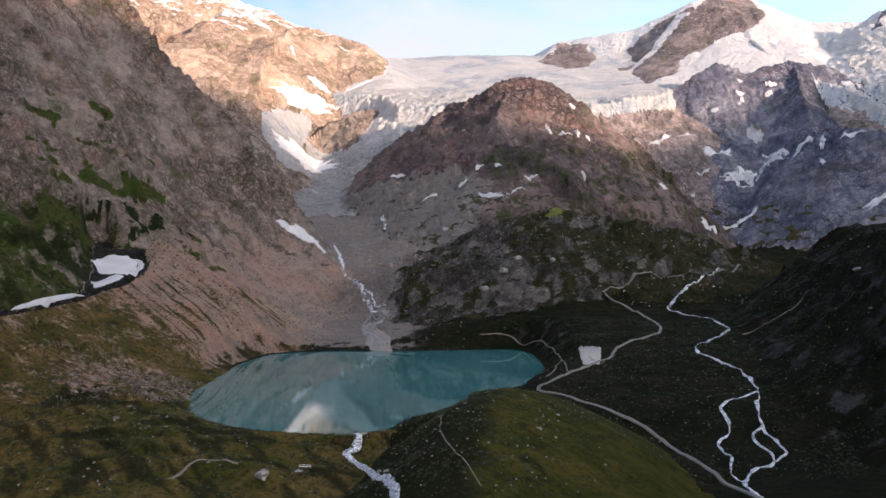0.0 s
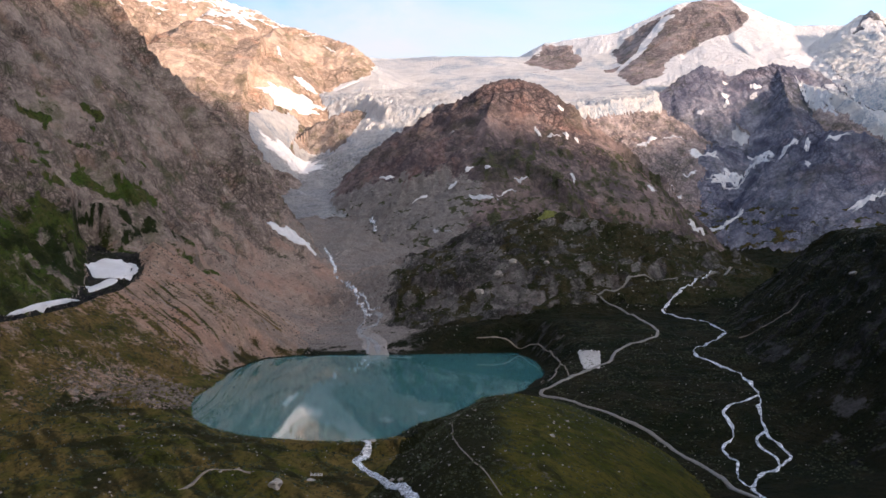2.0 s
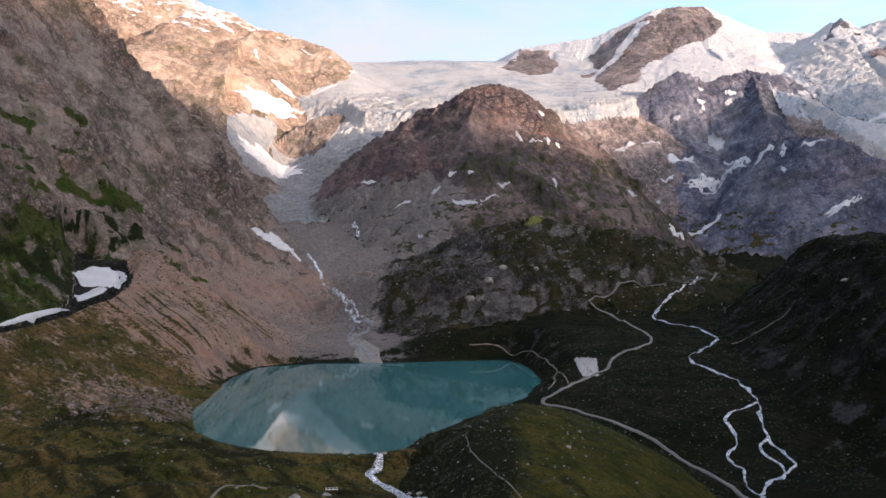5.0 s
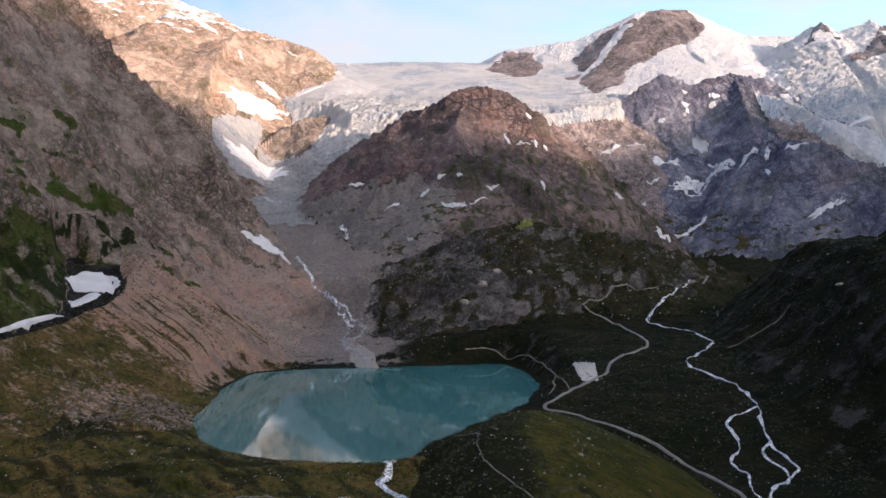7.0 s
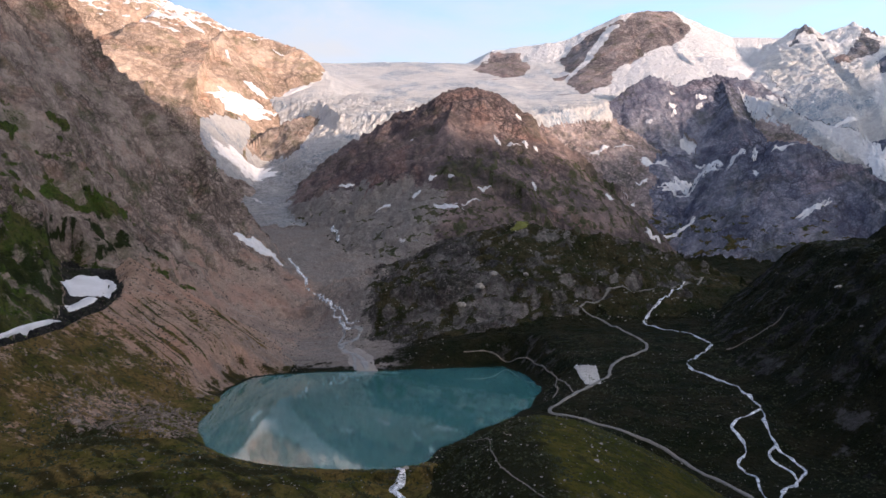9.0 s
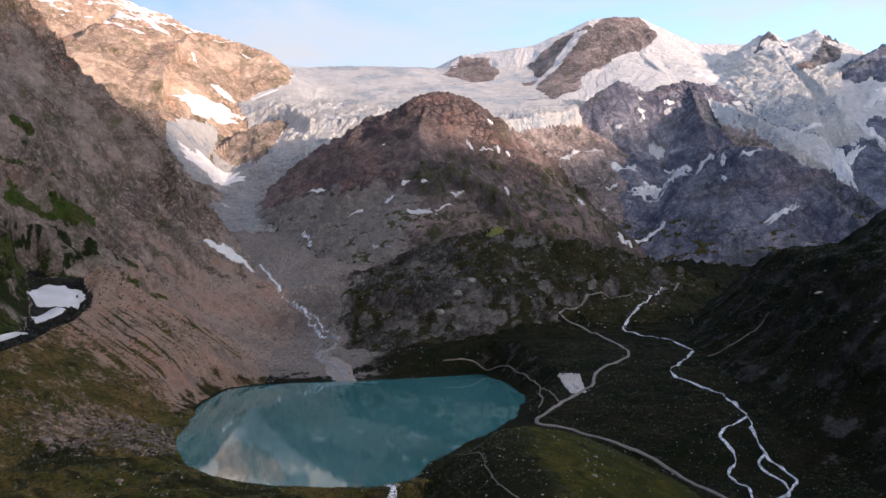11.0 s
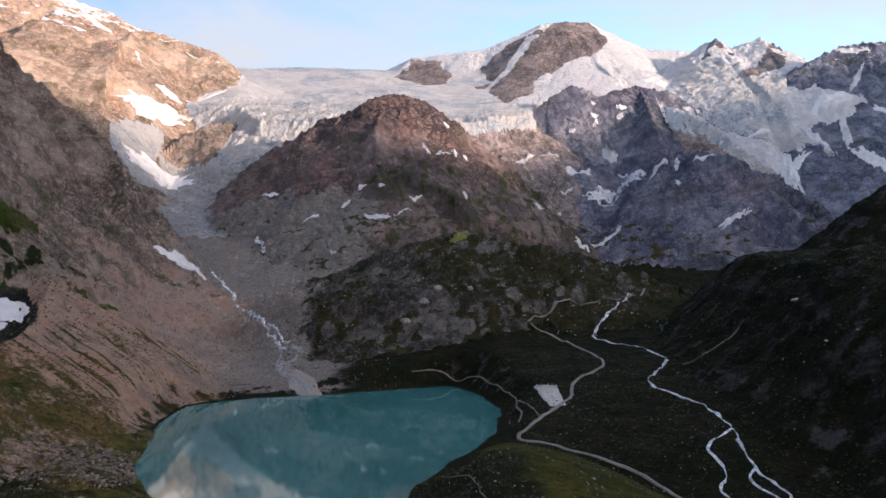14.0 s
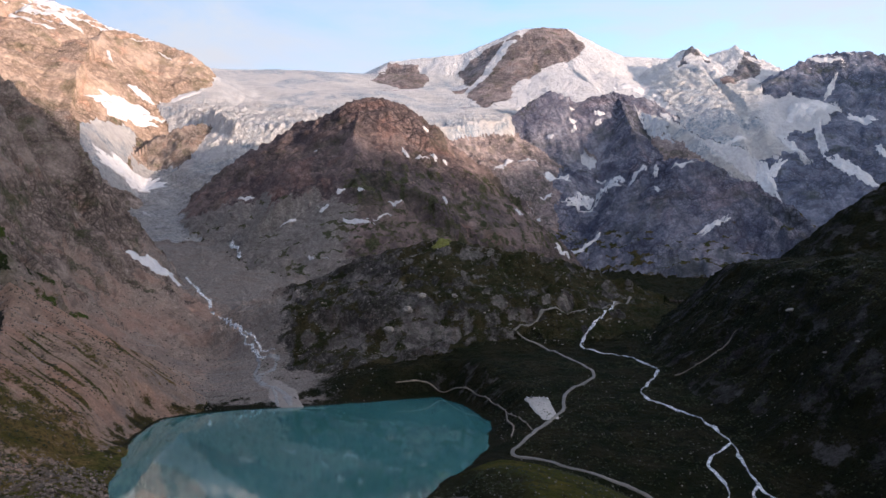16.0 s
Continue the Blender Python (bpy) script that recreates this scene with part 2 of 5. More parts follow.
FORMS = [
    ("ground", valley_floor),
    ("mountain_west", bank([(-345, 350, -10), (-335, 560, 13), (-322, 700, 14), (-300, 790, 5), (-272, 940, 2), (-255, 1045, 3), (-235, 1100, 5), (-215, 1190, 7), (-252, 1400, 36), (-240, 1574, 98), (-255, 1671, 90), (-312, 1812, 101), (-390, 1990, 130), (-520, 2120, 185), (-740, 2330, 300), (-1000, 2500, 420)],
        [(0, 0), (60, 22), (120, 50), (170, 92), (250, 168), (300, 226), (350, 305), (420, 405), (490, 490), (700, 760), (1100, 1150), (2000, 1500), (3000, 900)], 34, 60, 1)),
    ("mountain_west", ridge([(-512, 1715, 345), (-556, 1775, 428), (-650, 1765, 503), (-752, 1800, 597), (-900, 1870, 770), (-1150, 1900, 1000)],
        [(0, 0), (70, 120), (200, 280), (900, 1150)], [(0, 0), (70, 130), (200, 300), (900, 1150)], 22, 60, 2)),
    ("mountain_west", ridge([(-640, 1560, 440), (-655, 1430, 448), (-700, 1290, 475)],
        [(0, 0), (60, 90), (200, 330), (900, 1350)], [(0, 0), (60, 90), (200, 330), (900, 1350)], 20, 60, 19)),
    ("moraine", ridge([(-475, 540, 62), (-440, 640, 71), (-411, 730, 78), (-405, 830, 83), (-405, 940, 101), (-410, 1010, 118), (-428, 1085, 147), (-440, 1110, 158)],
        [(0, 0), (14, 15), (200, 150)], [(0, 0), (60, 38), (120, 76), (200, 125), (500, 400)], 5, 40, 3)),
    ("rocky_hill", ridge([(-105, 1690, 128), (-30, 1640, 170), (60, 1600, 205), (156, 1569, 224), (330, 1540, 195), (440, 1520, 150), (540, 1490, 105)],
        [(0, 0), (200, 70), (600, 200)], [(0, 0), (60, 36), (170, 82), (280, 106), (335, 150), (400, 185), (700, 420)], 30, 55, 4)),
    ("meadow_hill", ridge([(88, 745, 10), (84, 660, 29), (75, 580, 33), (68, 480, 29), (60, 350, 10), (50, 200, -30)],
        [(0, 0), (30, 7), (100, 38), (300, 160)], [(0, 0), (30, 7), (70, 33), (110, 56), (300, 160)], 3, 50, 5)),
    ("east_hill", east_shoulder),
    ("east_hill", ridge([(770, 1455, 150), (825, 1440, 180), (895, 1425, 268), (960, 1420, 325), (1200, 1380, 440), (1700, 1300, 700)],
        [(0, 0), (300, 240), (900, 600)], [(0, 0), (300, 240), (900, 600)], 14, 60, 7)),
    ("brown_mountain", ridge([(-430, 2640, 398), (-348, 2640, 500), (-156, 2580, 608), (-12, 2545, 656), (18, 2548, 684), (103, 2560, 692), (165, 2575, 686), (212, 2590, 655), (300, 2680, 600), (420, 2740, 470), (520, 2770, 390)],
        [(0, 0), (300, 200), (900, 700)], [(0, 0), (60, 45), (150, 145), (300, 270), (450, 420), (600, 560), (900, 800)], 60, 120, 8)),
    ("brown_mountain", ridge([(-60, 2220, 425), (20, 2165, 425), (130, 2200, 420), (230, 2280, 410)],
        [(0, 0), (200, 80), (900, 800)], [(0, 0), (60, 48), (150, 135), (300, 240), (600, 500)], 24, 70, 17)),
    ("brown_mountain", ridge([(45, 2545, 678), (30, 2450, 612), (10, 2330, 530), (20, 2200, 432)],
        [(0, 0), (60, 60), (200, 250), (500, 700)], [(0, 0), (60, 75), (200, 270), (500, 750)], 22, 60, 28)),
    ("glacier", neve),
    ("glacier", ridge([(-570, 3720, 1022), (-450, 3760, 990), (-330, 3820, 980)],
        [(0, 0), (300, 120), (900, 600)], [(0, 0), (100, 42), (300, 170), (700, 520)], 4, 90, 29)),
    ("ice_cliff", ice_cliff),
    ("rock_island", ridge([(-660, 2985, 590), (-570, 3030, 675), (-500, 3085, 690)], [(0, 0), (200, 120)], [(0, 0), (60, 62), (200, 290)], 14, 40, 9)),
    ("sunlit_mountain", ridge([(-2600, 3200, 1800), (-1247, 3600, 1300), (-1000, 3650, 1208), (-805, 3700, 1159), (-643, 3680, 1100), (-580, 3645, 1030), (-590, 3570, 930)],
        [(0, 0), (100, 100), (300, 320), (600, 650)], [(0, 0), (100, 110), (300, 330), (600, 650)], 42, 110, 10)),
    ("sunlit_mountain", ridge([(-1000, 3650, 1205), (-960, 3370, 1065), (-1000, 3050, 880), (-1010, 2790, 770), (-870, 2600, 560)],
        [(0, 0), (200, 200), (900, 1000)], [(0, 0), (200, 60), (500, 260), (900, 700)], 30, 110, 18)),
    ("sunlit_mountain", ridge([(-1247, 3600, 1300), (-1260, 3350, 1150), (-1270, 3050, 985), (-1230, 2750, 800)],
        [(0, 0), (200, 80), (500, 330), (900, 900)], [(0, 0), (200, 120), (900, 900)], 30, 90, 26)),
    ("snow_peak", ridge([(100, 4480, 1215), (271, 4400, 1284), (657, 4280, 1306), (961, 4250, 1440), (1100, 4250, 1462), (1235, 4250, 1458), (1551, 4250, 1317), (1852, 4200, 1300), (2000, 4180, 1290)],
        [(0, 0), (300, 160), (1200, 900)], [(0, 0), (150, 130), (400, 330), (800, 560), (1200, 900)], 30, 110, 11)),
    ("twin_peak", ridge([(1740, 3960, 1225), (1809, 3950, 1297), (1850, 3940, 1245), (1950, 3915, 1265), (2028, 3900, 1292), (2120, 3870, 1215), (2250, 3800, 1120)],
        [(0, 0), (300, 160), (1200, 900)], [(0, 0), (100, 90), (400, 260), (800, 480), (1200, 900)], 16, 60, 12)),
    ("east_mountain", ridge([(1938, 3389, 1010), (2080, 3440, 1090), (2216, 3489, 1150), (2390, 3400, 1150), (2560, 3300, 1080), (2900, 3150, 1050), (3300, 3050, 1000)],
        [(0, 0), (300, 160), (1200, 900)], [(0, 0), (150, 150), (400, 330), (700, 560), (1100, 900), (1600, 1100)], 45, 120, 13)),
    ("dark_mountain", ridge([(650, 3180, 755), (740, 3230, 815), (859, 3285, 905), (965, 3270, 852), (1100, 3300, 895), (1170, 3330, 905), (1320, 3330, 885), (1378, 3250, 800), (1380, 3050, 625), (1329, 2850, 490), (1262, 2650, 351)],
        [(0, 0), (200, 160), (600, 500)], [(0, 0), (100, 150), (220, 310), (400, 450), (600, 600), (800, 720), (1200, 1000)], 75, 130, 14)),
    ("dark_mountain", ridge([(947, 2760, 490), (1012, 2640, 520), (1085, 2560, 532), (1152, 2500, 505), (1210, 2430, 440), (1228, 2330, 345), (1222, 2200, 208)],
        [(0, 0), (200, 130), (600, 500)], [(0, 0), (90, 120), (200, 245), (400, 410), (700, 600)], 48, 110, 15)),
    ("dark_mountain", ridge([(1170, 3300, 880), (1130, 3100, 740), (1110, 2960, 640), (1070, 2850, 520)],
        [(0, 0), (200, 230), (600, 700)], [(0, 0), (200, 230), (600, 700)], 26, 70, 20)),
    # the valley's other sides, out of view; crest heights and notches made up to shape the evening shade
    ("unseen_shade_ridge", ridge([(4300, 3700, 1250), (4000, 3000, 1350), (4000, 1900, 1400), (4000, 1500, 1330), (4000, 915, 1290), (4000, 350, 1220), (4000, 42, 1200), (4000, -300, 1120), (4000, -560, 1070), (4000, -720, 1100), (4000, -870, 1420), (4000, -1010, 1720), (4000, -1800, 1700), (4000, -2300, 1600), (3800, -2900, 1400), (3300, -3500, 1050), (1900, -3600, 900), (0, -2800, 700), (-1600, -2300, 900), (-2600, -900, 1000), (-2800, 700, 900)],
        [(0, 0), (160, 250), (500, 520), (1400, 1000)], [(0, 0), (160, 250), (500, 520), (1400, 1000)], 40, 180, 16)),
]
NAMES = ["ground", "west_meadow", "hollow"]
for name, _ in FORMS:
    if name not in NAMES:
        NAMES.append(name)

# the hollow between the moraine's crest and the rock wall
HOLLOW = [(-505, 560, 46), (-468, 650, 55), (-437, 740, 63), (-427, 838, 69), (-428, 930, 83), (-442, 1000, 103), (-464, 1045, 120), (-488, 1085, 142)]
ROCKY = ["mountain_west", "rocky_hill", "brown_mountain", "ice_cliff", "rock_island", "sunlit_mountain", "snow_peak", "twin_peak", "east_mountain", "dark_mountain", "unseen_shade_ridge"]
LAKE = [(-232, 741), (-201, 673), (-170, 636), (-123, 607), (-79, 601), (-40, 601), (-21, 615), (8, 686), (64, 784), (92, 837), (121, 960), (111, 1060), (87, 1138), (13, 1121), (-91, 1095), (-174, 1088), (-250, 1041), (-258, 940)]


def lake_depth(x, y):
    """Distance from the lake's shore, positive in the water."""
    d, _, _ = along([(a, b, 0) for a, b in LAKE + LAKE[:1]], x, y)
    return d + 5 * fbm(x / 40, y / 40, 3, 31)


def terrain(x, y, labels=False):
    """The land's height, and which form it belongs to."""
    x, y = np.asarray(x, np.float32), np.asarray(y, np.float32)
    wx = x + 9 * fbm(x / 120, y / 120, 3, 51)
    wy = y + 9 * fbm(x / 120, y / 120, 3, 61)
    top, who = None, np.zeros(x.shape, np.int16)
    for name, form in FORMS:
        h = form(wx, wy, top).astype(np.float32)
        if top is None:
            top = h
            continue
        over = h > top
        gap = np.maximum(10 - np.abs(h - top), 0) / 10
        top = np.where(over, h, top) + gap * gap * 2.5
        who = np.where(over, NAMES.index(name), who)
    far = smooth(900, 2600, np.hypot(x, y))
    hard = np.isin(who, [NAMES.index(n) for n in ROCKY])
    hard = np.where(who == NAMES.index("snow_peak"), 0.4, hard * 1.0)
    hard = np.where(who == NAMES.index("sunlit_mountain"), 0.6, hard)
    hard = np.where(hard > 0, hard, np.where(who == NAMES.index("east_hill"), 0.5, 0.12)) * smooth(8, 60, top)
    hard = hard * (1 - 0.9 * smooth(-590, -540, x) * smooth(-200, -300, x) * smooth(3050, 3150, y) * smooth(4100, 3900, y))
    for step, share, seed in ((34.0, 0.55, 56), (13.0, 0.6, 57)):
        t = top / step + 1.3 * fbm(x / (3.5 * step), y / (3.5 * step), 3, seed)
        f = t - np.floor(t)
        top = top + np.where(hard > 0.45, hard, 0) * share * step * (smooth(0.3, 0.7, f) - f) * smooth(-0.25, 0.25, fbm(x / 110, y / 110, 2, seed + 3) + 0.1)
    top = top + hard * (9 + 10 * far) * (craggy(x / 75, y / 75, 3, 70) - 0.55) + hard * (4.5 + 8 * far) * (craggy(x / 21, y / 21, 3, 71, 0.6) - 0.5)
    wall = (who == NAMES.index("mountain_west")) * smooth(60, 160, top)
    who = np.where((who == NAMES.index("sunlit_mountain")) & (top + 90 * fbm(x / 120, y / 120, 3, 58) < 640), NAMES.index("mountain_west"), who)
    top = top + wall * (5.0 * (craggy(x / 13, y / 13, 2, 72) - 0.5) + 18 * (craggy(x / 42 + 3, y / 42, 2, 73) - 0.5))
    who = np.where((who == 0) & (y + 60 * fbm(x / 90, y / 90, 3, 52) > 2250) & (x < 60), NAMES.index("glacier"), who)
    who = np.where((who == NAMES.index("ice_cliff")) & (x < 130 + 60 * fbm(x / 90, y / 90, 3, 53)), NAMES.index("glacier"), who)
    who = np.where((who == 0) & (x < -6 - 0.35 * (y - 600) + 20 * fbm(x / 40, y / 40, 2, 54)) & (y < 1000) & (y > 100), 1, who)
    who = np.where((who == NAMES.index("mountain_west")) & (y < 880) & (top + 12 * fbm(x / 40, y / 40, 2, 59) < 62), NAMES.index("moraine"), who)
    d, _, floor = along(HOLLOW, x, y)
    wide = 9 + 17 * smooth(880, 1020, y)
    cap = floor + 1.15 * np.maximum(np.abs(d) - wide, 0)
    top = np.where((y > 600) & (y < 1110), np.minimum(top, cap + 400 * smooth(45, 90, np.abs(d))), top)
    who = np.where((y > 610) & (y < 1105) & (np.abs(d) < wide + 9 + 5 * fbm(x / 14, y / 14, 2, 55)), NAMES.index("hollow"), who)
    if len(LAKE) > 3:
        d = lake_depth(x, y)
        top = np.where(d > 0, np.minimum(top, -0.25 * d), np.maximum(top, 0.4 - 0.12 * d - 60 * smooth(-16, -40, d)))
        near = smooth(-50, 0, d) * (d <= 0)
        top = top * (1 - near) + np.minimum(top, 0.3 - 0.16 * d) * near
        who = np.where(d > -3, np.where(who == 1, 1, 0), who)
    return (top, who) if labels else top

# ---------------------------------------------------------------- materials
def material(name):
    m = bpy.data.materials.new(name)
    m.use_nodes = True
    tree = m.node_tree
    shader = next(n for n in tree.nodes if n.bl_idname == "ShaderNodeBsdfPrincipled")
    return m, tree, shader, tree.nodes.new("ShaderNodeTexCoord").outputs["Object"]


def cover(tree, name):
    n = tree.nodes.new("ShaderNodeAttribute")
    n.attribute_name = name
    return n.outputs["Fac"]


def bumped(tree, shader, height, distance, strength=1.0):
    n = tree.nodes.new("ShaderNodeBump")
    n.inputs["Strength"].default_value, n.inputs["Distance"].default_value = strength, distance
    tree.links.new(height, n.inputs["Height"])
    tree.links.new(n.outputs[0], shader.inputs["Normal"])


def blocks(tree, at, scale, upright=0.75, seed=0.0):
    """Jointed rock: the distance from the nearest joint, and each block's own value."""
    shift = tree.nodes.new("ShaderNodeTexNoise")
    tree.links.new(at, shift.inputs["Vector"])
    shift.inputs["Scale"].default_value, shift.inputs["Detail"].default_value = 1.4 * scale, 5
    bent = tree.nodes.new("ShaderNodeVectorMath")
    bent.operation = "MULTIPLY_ADD"
    tree.links.new(shift.outputs["Color"], bent.inputs[0])
    bent.inputs[1].default_value = (0.5 / scale, 0.5 / scale, 0.5 / scale)
    tree.links.new(at, bent.inputs[2])
    place = stretched(tree, bent.outputs[0], 1.0, 1.0, upright)
    out = []
    for feature in ("DISTANCE_TO_EDGE", "F1"):
        n = tree.nodes.new("ShaderNodeTexVoronoi")
        n.feature = feature
        n.inputs["Scale"].default_value = scale
        tree.links.new(place, n.inputs["Vector"])
        out.append(n)
    value = tree.nodes.new("ShaderNodeSeparateColor")
    tree.links.new(out[1].outputs["Color"], value.inputs[0])
    return out[0].outputs["Distance"], value.outputs[0]


def land(name, dark, mid, pale, grain=1.0, turf=(0.045, 0.058, 0.016), dry=(0.11, 0.082, 0.03), debris=(0.24, 0.19, 0.16), heath=(0.03, 0.028, 0.014), blots=0.3, relief=6.0, region_share=0.0):
    """Alpine ground: rock in three tones, turf, debris and old snow where the land carries them."""
    m, tree, shader, at = material(name)
    near = max(grain, 0.5)
    big = noise_tex(tree, at, 0.011 * grain, 6, 0.62, 0.6)
    fine = noise_tex(tree, stretched(tree, at, 1, 1, 1.3), 0.075 * near, 9, 0.74, 0.3)
    strata = noise_tex(tree, stretched(tree, at, 0.8, 0.7, 1.1), 0.07 * near, 8, 0.72, 0.8)
    speck = noise_tex(tree, at, 0.36, 5, 0.75)
    joint, tone = blocks(tree, at, 0.05 * max(grain, 0.45))
    crack, chip = blocks(tree, at, 0.16 * near, 0.85)
    far_off = grain < 0.4
    rock = mix(tree, ramp(tree, fine, (0.34, 0.0), (0.68, 1.0)) if far_off else ramp(tree, fine, (0.40, 0.0), (0.60, 1.0)), dark, mid)
    rock = mix(tree, ramp(tree, tone, (0.3, 0.0), (0.9, 0.28 if far_off else 0.55)), rock, pale)
    rock = mix(tree, ramp(tree, chip, (0.35, 0.25 if far_off else 0.55), (0.7, 0.0)), rock, [0.8 * c for c in dark])
    rock = mix(tree, ramp(tree, big, (0.47, 0.0), (0.62, 0.4 if far_off else 0.7)), rock, pale)
    blot = noise_tex(tree, at, 0.034 * grain, 10, 0.8, 0.3)
    rock = mix(tree, ramp(tree, strata, (0.40, 0.4), (0.50, 0.0)), rock, dark)
    rock = mix(tree, ramp(tree, speck, (0.48, 0.0), (0.66, 0.6 if grain > 0.5 else 0.15)), rock, pale)
    rust = noise_tex(tree, at, 0.017 * grain, 5, 0.6, 1.0)
    rock = mix(tree, ramp(tree, rust, (0.55, 0.0), (0.66, 0.5)), rock, (1.12 * mid[0], 0.88 * mid[1], 0.8 * mid[2]))
    rock = mix(tree, ramp(tree, blot, (0.43, blots), (0.53, 0.0)), rock, [0.6 * c for c in dark])
    region = noise_tex(tree, at, 0.0045, 5, 0.6, 0.8)
    rock = mix(tree, ramp(tree, region, (0.50, 0.0), (0.60, region_share)), rock, dark)
    gap = sums(tree, "MAXIMUM", ramp(tree, joint, (0.01, 1.0), (0.11, 0.0)), ramp(tree, crack, (0.02, 0.85), (0.13, 0.0)))
    rock = mix(tree, sums(tree, "MULTIPLY", gap, ramp(tree, big, (0.35, 0.85), (0.6, 0.15))), rock, [0.35 * c for c in dark])
    moss = mix(tree, ramp(tree, noise_tex(tree, at, 0.02 * grain, 6, 0.7), (0.52, 0.0), (0.64, 0.45)), rock, [0.8 * c for c in turf])
    place = tree.nodes.new("ShaderNodeSeparateXYZ")
    tree.links.new(at, place.inputs[0])
    upvalley = sums(tree, "MULTIPLY", sums(tree, "MAXIMUM", sums(tree, "SUBTRACT", place.outputs[1], 1550.0), 0.0), 0.8)
    eastward = sums(tree, "ADD", sums(tree, "MULTIPLY_ADD", big, 420.0, place.outputs[0]), upvalley)
    stones = mix(tree, ramp(tree, speck, (0.38, 0.0), (0.66, 1.0)), [0.62 * c for c in debris], [1.25 * c for c in debris])
    stones = mix(tree, ramp(tree, big, (0.4, 0.0), (0.65, 0.7)), stones, [0.9 * c for c in (debris[0], debris[1] * 0.88, debris[2] * 0.82)])
    stones = mix(tree, ramp(tree, noise_tex(tree, at, 0.05, 6, 0.7, 0.5), (0.5, 0.0), (0.62, 0.7)), stones, [0.42 * c for c in debris])
    stones = mix(tree, ramp(tree, noise_tex(tree, at, 0.013, 5, 0.6, 0.5), (0.46, 0.0), (0.62, 0.45)), stones, (1.05 * debris[0], 0.78 * debris[1], 0.7 * debris[2]))
    runnel = noise_tex(tree, stretched(tree, at, 0.14, 1.0, 0.14), 0.11, 6, 0.7, 0.6)
    stones = mix(tree, ramp(tree, sums(tree, "MULTIPLY_ADD", eastward, 0.004, 0.5, clamp=True), (0.15, 0.0), (0.6, 0.85)), stones, mix(tree, ramp(tree, speck, (0.38, 0.0), (0.66, 1.0)), (0.19, 0.18, 0.175), (0.40, 0.375, 0.36)))
    stones = mix(tree, ramp(tree, runnel, (0.36, 0.55), (0.5, 0.0)), stones, [0.5 * c for c in debris])
    stones = mix(tree, ramp(tree, runnel, (0.58, 0.0), (0.7, 0.5)), stones, [0.95 * sum(debris) / 3] * 3)
    tufts = noise_tex(tree, at, 0.22, 6, 0.75)
    green = mix(tree, ramp(tree, noise_tex(tree, at, 0.026, 6, 0.66, 0.4), (0.40, 0.0), (0.60, 1.0)), turf, dry)
    green = mix(tree, ramp(tree, noise_tex(tree, at, 0.045, 6, 0.7, 0.8), (0.54, 0.0), (0.64, 0.8)), green, heath)
    green = mix(tree, ramp(tree, tufts, (0.38, 0.7), (0.50, 0.0)), green, heath)
    green = mix(tree, ramp(tree, tufts, (0.60, 0.0), (0.72, 0.5)), green, [1.4 * c for c in dry])
    green = mix(tree, sums(tree, "MULTIPLY", cover(tree, "shrub_shade"), 0.85, clamp=True), green, [0.8 * c for c in heath])
    edge = sums(tree, "MULTIPLY", sums(tree, "SUBTRACT", sums(tree, "ADD", fine, sums(tree, "MULTIPLY", speck, 0.6)), 0.8), 1.5)

    def part_of(what):
        return sums(tree, "MULTIPLY", sums(tree, "SUBTRACT", sums(tree, "ADD", cover(tree, what), edge), 0.42), 4.5, clamp=True)

    colour = mix(tree, part_of("debris"), moss, stones)
    colour = mix(tree, part_of("turf"), colour, green)
    colour = mix(tree, part_of("snow"), colour, (0.52, 0.525, 0.55))
    tree.links.new(colour, shader.inputs["Base Color"])
    shader.inputs["Roughness"].default_value = 0.9
    shader.inputs["Specular IOR Level"].default_value = 0.06
    rough = sums(tree, "ADD", sums(tree, "MULTIPLY", fine, 3.0), sums(tree, "MULTIPLY", speck, 0.9))
    rough = sums(tree, "ADD", rough, sums(tree, "MULTIPLY", strata, 1.0))
    rough = sums(tree, "ADD", rough, sums(tree, "MULTIPLY", ramp(tree, joint, (0.0, 0.0), (0.22, 1.0)), 0.7))
    rough = sums(tree, "ADD", rough, sums(tree, "MULTIPLY", ramp(tree, crack, (0.0, 0.0), (0.2, 1.0)), 0.25))
    bumped(tree, shader, rough, relief, 1.0)
    return m


